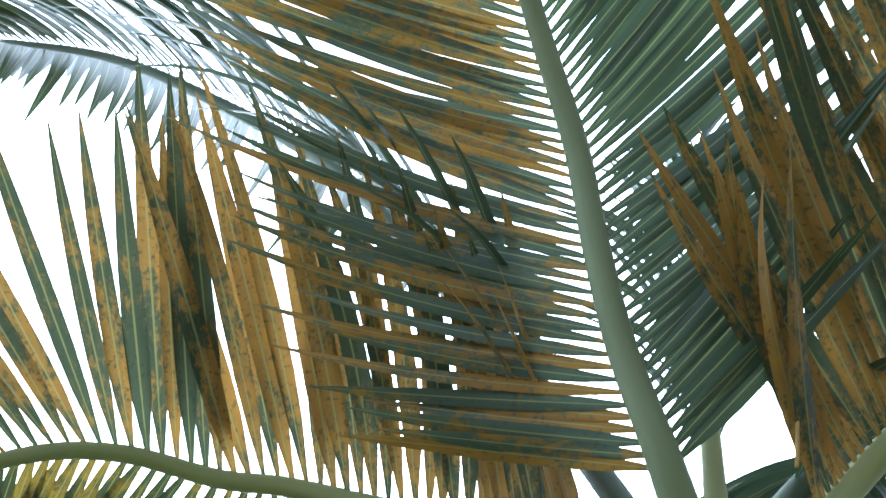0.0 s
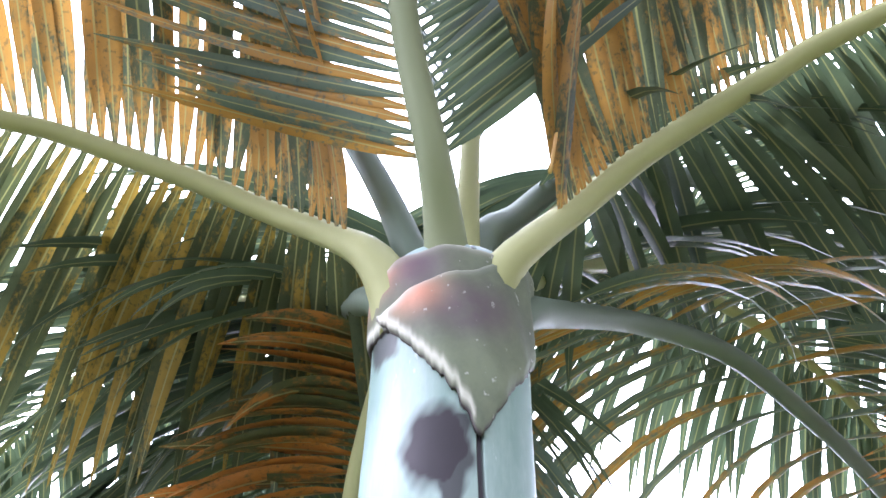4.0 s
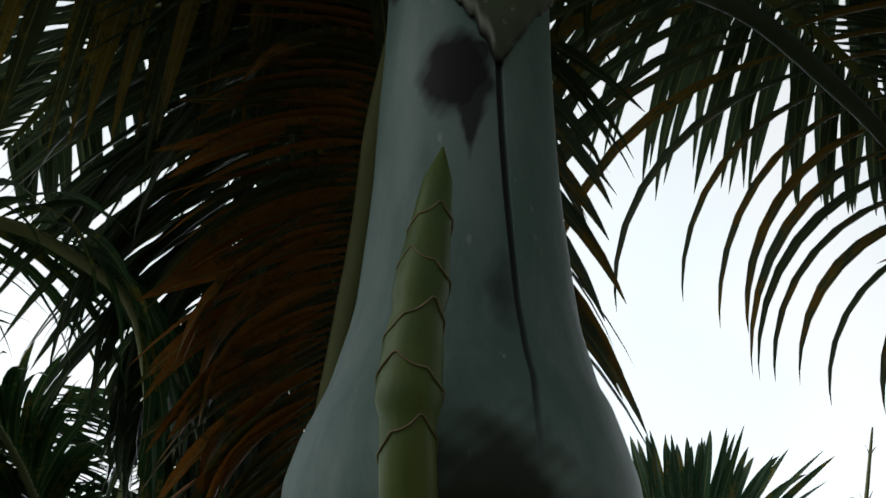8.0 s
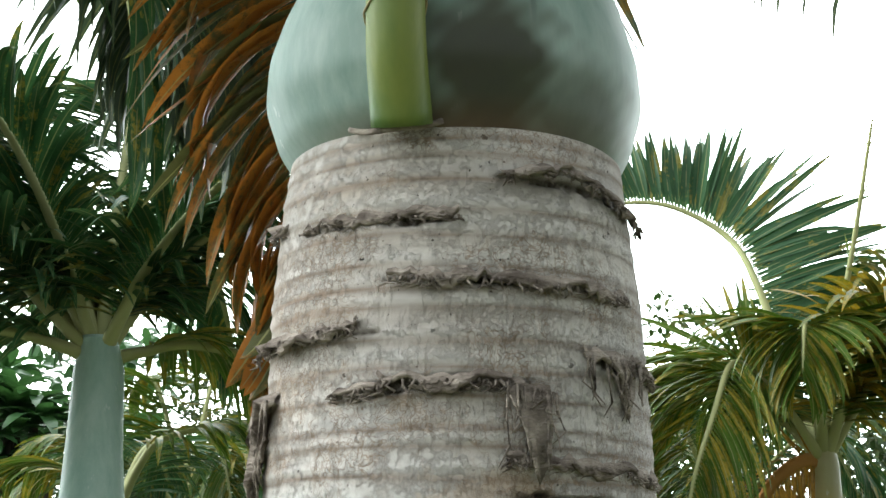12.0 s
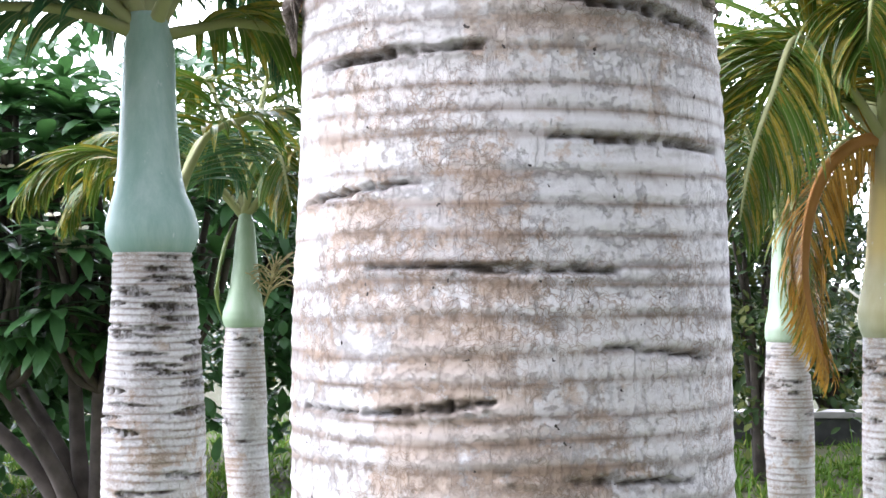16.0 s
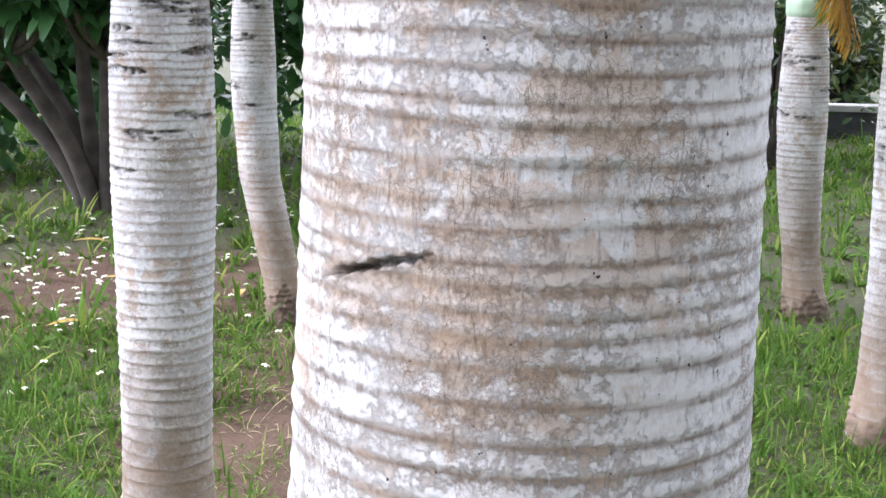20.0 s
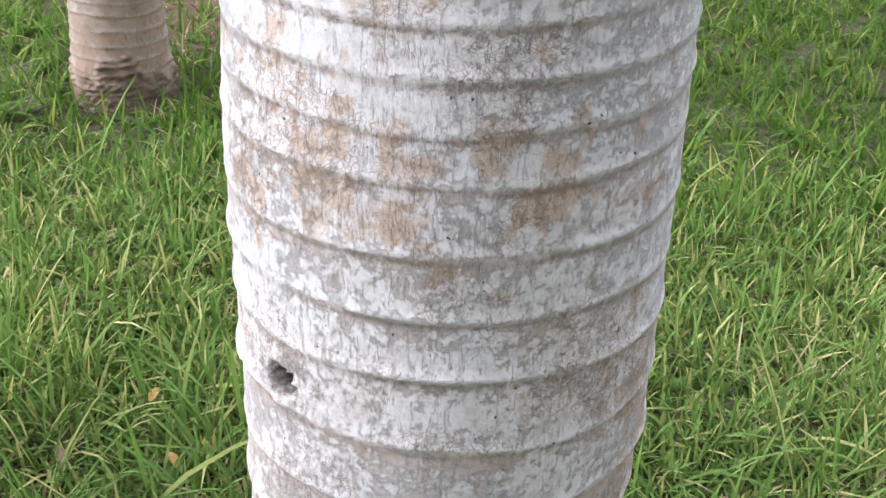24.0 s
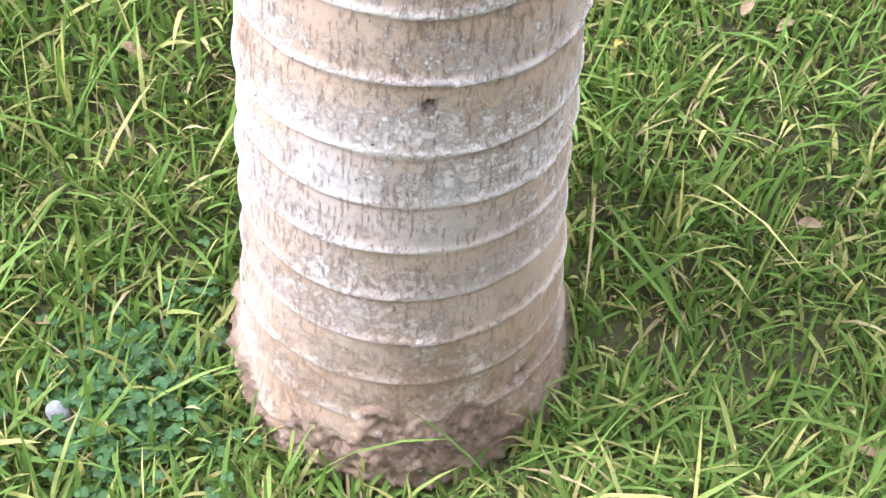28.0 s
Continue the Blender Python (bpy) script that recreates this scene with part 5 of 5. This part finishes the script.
other_palm((1.108, 4.15, 0.45), [(0.42, 1.108, 4.15, 0.098), (0.46, 1.106, 4.15, 0.087), (0.568, 1.085, 4.15, 0.079), (0.70, 1.066, 4.15, 0.069), (0.96, 1.042, 4.15, 0.082), (1.212, 1.034, 4.15, 0.092), (1.334, 1.033, 4.15, 0.091), (1.6, 1.028, 4.15, 0.074)],
    [(1.58, 1.028, 4.15, 0.062), (1.61, 1.028, 4.15, 0.08), (1.65, 1.028, 4.15, 0.081), (1.72, 1.028, 4.16, 0.066), (1.85, 1.028, 4.17, 0.052), (2.0, 1.03, 4.2, 0.043), (2.05, 1.03, 4.2, 0.03)],
    [([c3, (1.03, 4.08, 2.14), (1.02, 3.98, 2.06), (1.02, 3.94, 1.85), (1.03, 3.93, 1.62)], LEAF_LIME, dict(SMALL, length=0.22, width=0.012, sag=0.6)), (arc(c3, 215, 0.75, 0.6, 0.35), LEAF_LIME, SMALL), (arc(c3, 90, 0.7, 0.5, 0.3), LEAF_DEEP, SMALL), (arc(c3, 150, 0.8, 0.6, 0.3), LEAF_LIME, SMALL), (arc(c3, 330, 0.6, 0.6, 0.5), LEAF_DEEP, SMALL), (arc(c3, 30, 0.7, 0.7, 0.5), LEAF_DEEP, SMALL)],
    "spindle palm with grey ringed trunk behind drooping fronds", SHAFT_PALE, seed=33, gap=0.018, scars=44)
c4 = (1.075, 2.97, 2.22)
other_palm((1.075, 2.93, 0.4), [(0.35, 1.072, 2.93, 0.115), (0.4, 1.075, 2.93, 0.1), (0.6, 1.08, 2.93, 0.086), (0.906, 1.085, 2.94, 0.08), (1.3, 1.08, 2.95, 0.083), (1.67, 1.075, 2.96, 0.07)],
    [(1.65, 1.075, 2.96, 0.065), (1.69, 1.075, 2.96, 0.082), (1.74, 1.075, 2.96, 0.085), (1.8, 1.075, 2.96, 0.072), (1.9, 1.075, 2.965, 0.058), (2.1, 1.075, 2.97, 0.046), (2.22, 1.075, 2.97, 0.042), (2.28, 1.075, 2.97, 0.03)],
    [([c4, (1.03, 3.15, 2.51), (0.984, 3.3, 2.80), (0.935, 3.48, 3.01), (0.76, 3.55, 3.14), (0.587, 3.6, 3.168), (0.47, 3.62, 3.12)], LEAF_DEEP, dict(BIG, length=0.50, width=0.034, droop=0.1, vee=0.15, sag=0, hint=(0, -1, 0.35), start=0.28, pairs=92, flat=True, sides=(1,), sweep=(84, 62))),
     ([c4, (0.95, 2.85, 2.36), (0.83, 2.75, 2.455), (0.76, 2.7, 2.47), (0.70, 2.66, 2.33), (0.634, 2.63, 2.15), (0.6, 2.62, 1.98)], LEAF_LIME, dict(BIG, r0=0.012, length=0.34, sag=0.12, pairs=60, width=0.019, hint=(-0.3, -0.8, 0.6), start=0.3, sweep=(72, 34), droop=0.5)),
     ([c4, (1.0, 2.95, 2.22), (0.91, 2.95, 2.15), (0.855, 2.95, 2.02), (0.838, 2.95, 1.85), (0.86, 2.95, 1.7), (0.905, 2.95, 1.56)], LEAF_GOLD, dict(r0=0.018, pairs=80, length=0.2, width=0.0095, droop=0.6, sag=0.5, start=0.05, stalk=RACHIS_ORANGE, hint=(0.2, -1, 0.4), label="dead orange frond curled downwards")),
     ([c4, (1.0, 3.05, 2.36), (0.88, 3.15, 2.46), (0.72, 3.25, 2.44), (0.58, 3.35, 2.28)], LEAF_LIME, BIG), (arc(c4, 60, 0.7, 0.6, 0.3), LEAF_DEEP, BIG), (arc(c4, 340, 0.7, 0.8, 0.3), LEAF_YELLOW, BIG), (arc(c4, 100, 0.55, 0.8, 0.4), LEAF_LIME, BIG), (arc(c4, 150, 0.5, 0.8, 0.5), LEAF_LIME, BIG), (arc(c4, 20, 0.75, 0.5, 0.1), LEAF_YELLOW, BIG), (arc(c4, 250, 0.5, 0.5, 0.3), LEAF_LIME, BIG), (arc(c4, 300, 0.6, 0.6, 0.4), LEAF_YELLOW, BIG), ([c4, (1.11, 2.95, 2.5), (1.183, 2.9, 2.88), (1.26, 2.9, 3.25)], LEAF_LIME, dict(r0=0.009, pairs=4, length=0.10, width=0.01, sweep=(8, 4), vee=0.1, sag=0, start=0.3, droop=0.1, hint=(0, 1, 0), label="thin unopened spear leaf"))],
    "spindle palm with yellowing crownshaft and a dead orange frond", SHAFT_YELLOW, 34, scars=34)
c0 = (-1.1, 0.62, 2.45)
ARCH = [c0, (-0.92, 0.52, 2.66), (-0.75, 0.46, 2.78), (-0.587, 0.45, 2.770), (-0.482, 0.45, 2.720), (-0.412, 0.45, 2.660), (-0.385, 0.45, 2.580), (-0.375, 0.45, 2.510), (-0.372, 0.45, 2.436)]
other_palm((-1.1, 0.6, 0.22), [(0.18, -1.1, 0.6, 0.13), (0.4, -1.1, 0.6, 0.11), (1.2, -1.1, 0.6, 0.115), (1.9, -1.1, 0.6, 0.09)], [(1.88, -1.1, 0.6, 0.085), (1.93, -1.1, 0.6, 0.11), (2.05, -1.1, 0.6, 0.085), (2.35, -1.1, 0.6, 0.065), (2.5, -1.1, 0.61, 0.05)],
    [(ARCH, LEAF_DEEP, dict(BIG, length=0.34, width=0.018, pairs=44, start=0.3, r0=0.013)),
     (arc(c0, 100, 0.7, 0.9, 0.4), LEAF_DEEP, BIG), (arc(c0, 180, 0.6, 0.9, 0.5), LEAF_DEEP, BIG)],
    "spindle palm whose arching frond hangs into view", seed=35)


# ---- frangipani and hedge ----
def broad_leaf(length, width, droop, coarse=False):
    s = np.array([0, 0.2, 0.45, 0.7, 0.9, 1.0])
    w = np.array([0.08, 0.6, 1.0, 0.95, 0.5, 0.03]) * width / 2
    if coarse:
        s, w = np.array([0, 0.35, 0.75, 1.0]), np.array([0.1, 0.95, 0.9, 0.05]) * width / 2
    v = [(e * w[k], length * s[k] * (1 - 0.25 * droop * s[k]), -droop * length * s[k] ** 2 * 0.6 + abs(e) * w[k] * 0.25) for k in range(len(s)) for e in (-1, 0, 1)]
    return np.array(v), [(3 * k + j, 3 * k + j + 1, 3 * k + j + 4, 3 * k + j + 3) for k in range(len(s) - 1) for j in (0, 1)]


def place(v, at, way, up):
    y = unit(way)
    x = unit(np.cross(y, up))
    z = np.cross(x, y)
    return at + v[:, :1] * x + v[:, 1:2] * y + v[:, 2:3] * z


def frangipani():
    """Stems that lean out from one foot and fork into rosettes of long leaves over a domed crown."""
    at = np.array([-2.0, 5.5, 0.57])
    tree = thing("frangipani_tree", tuple(at), "frangipani with thick grey branches, glossy leaves and white flowers", "tree")
    rnd = random.Random(41)
    limbs, forks = [], []
    for dx, dy, top in ((-0.42, -0.15, 0.8), (-0.2, 0.15, 0.85), (0.02, -0.1, 0.8), (-0.7, 0.0, 0.75), (0.3, 0.2, 0.8), (-0.1, 0.4, 0.9), (-0.55, 0.3, 0.85)):
        q = [np.array([dx * 0.08, dy * 0.12, -0.08]), np.array([dx * 0.4 + rnd.uniform(-0.04, 0.04), dy * 0.4, top * 0.42]), np.array([dx + rnd.uniform(-0.04, 0.04), dy, top])]
        limbs.append(tube(spline(q, 12)[0], np.linspace(0.052, 0.032, 12), 9))
        forks.append(q[-1])
    leaves, flowers = [], []
    for k in range(125):
        az, h = rnd.gauss(-1.57, 1.25), rnd.uniform(-0.95, 1.0)
        w = math.sqrt(max(0.05, 1 - h * h)) * rnd.uniform(0.75, 1.05)
        q = np.array([-0.30 + 1.0 * w * math.cos(az), 0.1 + 0.75 * w * math.sin(az), 1.55 + 0.72 * h * rnd.uniform(0.8, 1.05)])
        root = min(forks, key=lambda p: np.linalg.norm(p - q))
        mid = (root + q) / 2 + np.array([rnd.uniform(-0.06, 0.06), rnd.uniform(-0.06, 0.06), -0.08])
        limbs.append(tube(spline([root - np.array([0, 0, 0.05]), mid, q], 9)[0], np.linspace(0.026, 0.013, 9), 7))
        d = unit(q - np.array([-0.3, 0.1, 1.1]))
        for n in range(15):
            a = n * 2.4 + rnd.random() * 0.5
            out = np.array([math.cos(a), math.sin(a), rnd.uniform(-0.25, 0.6)])
            lv, lf = broad_leaf(rnd.uniform(0.2, 0.32), rnd.uniform(0.062, 0.085), rnd.uniform(0.2, 1.0))
            leaves.append((place(lv, q + d * 0.02, unit(out + 0.5 * d), np.array([0, 0, 1.0])), lf))
        if rnd.random() < 0.2:
            for _ in range(6):
                c = q + d * 0.1 + np.array([rnd.uniform(-0.06, 0.06) for _ in range(3)])
                for n in range(5):
                    pv, pf = broad_leaf(0.045, 0.03, 0.3)
                    flowers.append((place(pv, c, np.array([math.cos(n * 1.257), math.sin(n * 1.257) - 0.6, 0.35]), np.array([0, -0.6, 1.0])), pf))
    v, f = joined(limbs)
    part("trunk", mesh_of("trunk", v, f, WOOD), tree, "grey-brown forking trunk and branches")
    v, f = joined(leaves)
    part("crown", mesh_of("crown", v, f, LEAF_BROAD), tree, "rosettes of long glossy green leaves")
    v, f = joined(flowers)
    part("blossom", mesh_of("blossom", v, f, PETAL), tree, "white five-petalled blossoms")


frangipani()


def bush(name, at, size, count, leaf, seed, label, mat=LEAF_HEDGE, category="bush"):
    ob = thing(name, at, label, category)
    rnd = np.random.RandomState(seed)
    limbs = []
    for _ in range(9):
        e = rnd.uniform(-0.6, 0.6, 3) * size
        limbs.append(tube(spline([(0, 0, -0.06), (e[0] * 0.3, e[1] * 0.3, size[2] * 0.35), (e[0], e[1], size[2] * rnd.uniform(0.6, 0.95))], 8)[0], np.linspace(0.035, 0.008, 8), 6))
    v, f = joined(limbs)
    part("stem", mesh_of("stem", v, f, WOOD), ob)
    sheets = []
    clumps = np.clip(rnd.normal(0, 0.42, (int(count / 28), 3)), -0.85, 0.85) * np.array(size) * np.array([1, 1, 0.55]) + [0, 0, size[2] * 0.62]
    for c in clumps:
        c[2] = max(c[2], 0.12)
        for _ in range(28):
            p = c + rnd.normal(0, 0.075, 3)
            lv, lf = broad_leaf(leaf * rnd.uniform(0.7, 1.3), leaf * 0.5, rnd.uniform(0, 0.6), coarse=True)
            sheets.append((place(lv, p, rnd.normal(0, 1, 3) + [0, -0.4, 0.1], np.array([0.1, -0.5, 1.0])), lf))
    v, f = joined(sheets)
    part("crown", mesh_of("crown", v, f, mat), ob, "dense small leaves with dark gaps")


bush("hedge_bush", (1.5, 7.3, 0.62), (1.0, 0.6, 2.6), 5600, 0.07, 51, "tall leafy hedge bush behind the palms")
bush("hedge_bush", (2.9, 7.6, 0.64), (1.0, 0.6, 2.6), 4200, 0.07, 52, "tall leafy hedge bush behind the palms")
bush("hedge_bush", (0.2, 8.0, 0.65), (1.0, 0.6, 2.2), 3600, 0.07, 53, "tall leafy hedge bush behind the palms")
bush("hedge_bush", (2.5, 9.7, 0.7), (1.0, 0.35, 0.9), 1600, 0.1, 64, "low clipped hedge bush behind the garden wall")
bush("hedge_bush", (4.0, 9.8, 0.7), (1.0, 0.35, 0.9), 1400, 0.1, 65, "low clipped hedge bush behind the garden wall")
bush("hedge_bush", (0.9, 9.8, 0.7), (1.0, 0.35, 0.9), 1400, 0.1, 66, "low hedge bush behind the palms")
bush("hedge_bush", (2.3, 10.2, 0.7), (1.3, 0.5, 2.4), 2400, 0.12, 61, "leafy hedge bush beyond the garden wall")
bush("hedge_bush", (4.2, 10.0, 0.7), (1.3, 0.5, 2.6), 2200, 0.12, 62, "leafy hedge bush beyond the garden wall")
bush("hedge_bush", (0.3, 10.6, 0.7), (1.3, 0.5, 2.2), 2200, 0.12, 63, "leafy hedge bush beyond the palms")
bush("hedge_bush", (-1.3, 8.0, 0.65), (1.2, 0.6, 2.3), 4200, 0.08, 54, "leafy hedge bush behind the frangipani")
bush("hedge_bush", (-3.6, 7.4, 0.62), (1.3, 0.7, 2.2), 4200, 0.09, 55, "tall leafy hedge bush beside the frangipani")
bush("hedge_bush", (-2.7, 6.9, 0.6), (1.2, 0.5, 2.4), 4200, 0.13, 56, "dark leafy bush behind the frangipani", LEAF_BROAD)
bush("hedge_bush", (-3.0, 6.5, 0.58), (0.9, 0.5, 1.5), 3200, 0.13, 57, "low dark bush under the frangipani", LEAF_BROAD)
bush("hedge_bush", (-1.2, 7.2, 0.6), (0.9, 0.5, 2.2), 3000, 0.12, 58, "leafy bush behind the frangipani", LEAF_BROAD)


def box(cx, cy, cz, sx, sy, sz, bevel=0.01):
    bm = bmesh.new()
    bmesh.ops.create_cube(bm, size=1.0, matrix=Matrix.LocRotScale((cx, cy, cz), None, (sx, sy, sz)))
    bmesh.ops.bevel(bm, geom=bm.edges[:], offset=bevel, segments=2, affect="EDGES")
    me = bpy.data.meshes.new("block")
    bm.to_mesh(me)
    bm.free()
    return me


wall = thing("garden_wall", (2.4, 8.8, 0.66), "low dark garden wall with pale coping", "wall")
me = box(0, 0, 0.06, 2.4, 0.16, 0.3)
me.materials.append(WALL_DARK)
part("wall", me, wall)
for k in range(6):
    me = box(-1.0 + 0.4 * k, -0.01, 0.235, 0.395, 0.22, 0.045, 0.006)
    me.materials.append(WALL_CAP)
    part("coping_stone", me, wall)

# ---- small things ----
bm = bmesh.new()
bmesh.ops.create_icosphere(bm, subdivisions=3, radius=0.015)
for vert in bm.verts:
    n = noise.noise(vert.co * 60)
    vert.co = Vector((vert.co.x * 0.9, vert.co.y * 0.8, vert.co.z * 0.75)) * (1 + 0.35 * n)
me = bpy.data.meshes.new("pebble")
bm.to_mesh(me)
bm.free()
me.materials.append(STONE)
tagged(part("pebble", me, m=pose(-0.375, -0.13, float(ground_z(-0.375, -0.13)) + 0.022)), "small pale stone lying in the grass", "stone")

rnd = random.Random(61)
petals = []
for _ in range(380):
    x, y = rnd.gauss(-1.8, 0.6), rnd.gauss(4.5, 0.85)
    if y < 3.0:
        continue
    z = float(ground_z(x, y)) + rnd.uniform(0.02, 0.05)
    a0, tip = rnd.random() * 6.3, rnd.uniform(-0.5, 0.5)
    for k in range(rnd.choice((3, 5, 5))):
        pv, pf = broad_leaf(0.017, 0.014, 0.9)
        a = a0 + k * 1.257
        petals.append((place(pv, np.array([x, y, z]), np.array([math.cos(a), math.sin(a), 0.4 + tip * math.cos(a)]), np.array([0, 0, 1.0])), pf))
v, f = joined(petals)
tagged(part("fallen_blossoms", mesh_of("fallen_blossoms", v, f, PETAL)), "white frangipani blossoms scattered on the lawn", "flowers", kind="stuff")
for x, y, a in ((-1.95, 4.8, 10), (-1.65, 3.6, 40), (-1.05, 4.0, 100), (-1.5, 4.2, 160), (-1.2, 3.4, 70)):
    pv, pf = broad_leaf(0.17, 0.05, 0.3)
    w = np.array([math.cos(radians(a)), math.sin(radians(a)), 0.15])
    me = mesh_of("fallen_leaf", place(pv, np.zeros(3), w, np.array([0, 0, 1.0])), pf, DRY_LEAF)
    tagged(part("fallen_leaf", me, m=pose(x, y, float(ground_z(x, y)) + 0.045)), "yellow fallen leaf lying on the lawn", "leaf", "fallen leaves")

rnd = random.Random(77)
for _ in range(26):
    x, y = rnd.uniform(-0.7, 0.75), rnd.uniform(-0.25, 0.9)
    if math.hypot(x, y) < 0.26:
        continue
    pv, pf = broad_leaf(rnd.uniform(0.025, 0.05), rnd.uniform(0.012, 0.02), rnd.uniform(0.3, 1.2))
    a = rnd.random() * 6.3
    me = mesh_of("dry_leaf", place(pv, np.zeros(3), np.array([math.cos(a), math.sin(a), 0.2]), np.array([0, 0, 1.0])), pf, DEAD_LEAF if rnd.random() < 0.75 else DRY_LEAF)
    tagged(part("dry_leaf", me, m=pose(x, y, float(ground_z(x, y)) + 0.03)), "curled dry brown leaf fallen into the grass", "leaf", "dry leaves in the lawn")

rnd = random.Random(71)
leaves = []
for _ in range(420):
    x, y = rnd.gauss(-0.30, 0.055), rnd.gauss(-0.10, 0.06)
    if math.hypot(x, y) < 0.2:
        continue
    z, a0 = float(ground_z(x, y)) + rnd.uniform(0.012, 0.035), rnd.random() * 6.3
    for k in range(3):
        pv, pf = broad_leaf(0.0085, 0.0085, 0.3)
        leaves.append((place(pv, np.array([x, y, z]), np.array([math.cos(a0 + k * 2.094), math.sin(a0 + k * 2.094), 0.15]), np.array([0, 0, 1.0])), pf))
v, f = joined(leaves)
tagged(part("clover", mesh_of("clover", v, f, LEAF_BROAD)), "low patch of dark green clover beside the trunk", "weeds", kind="stuff")
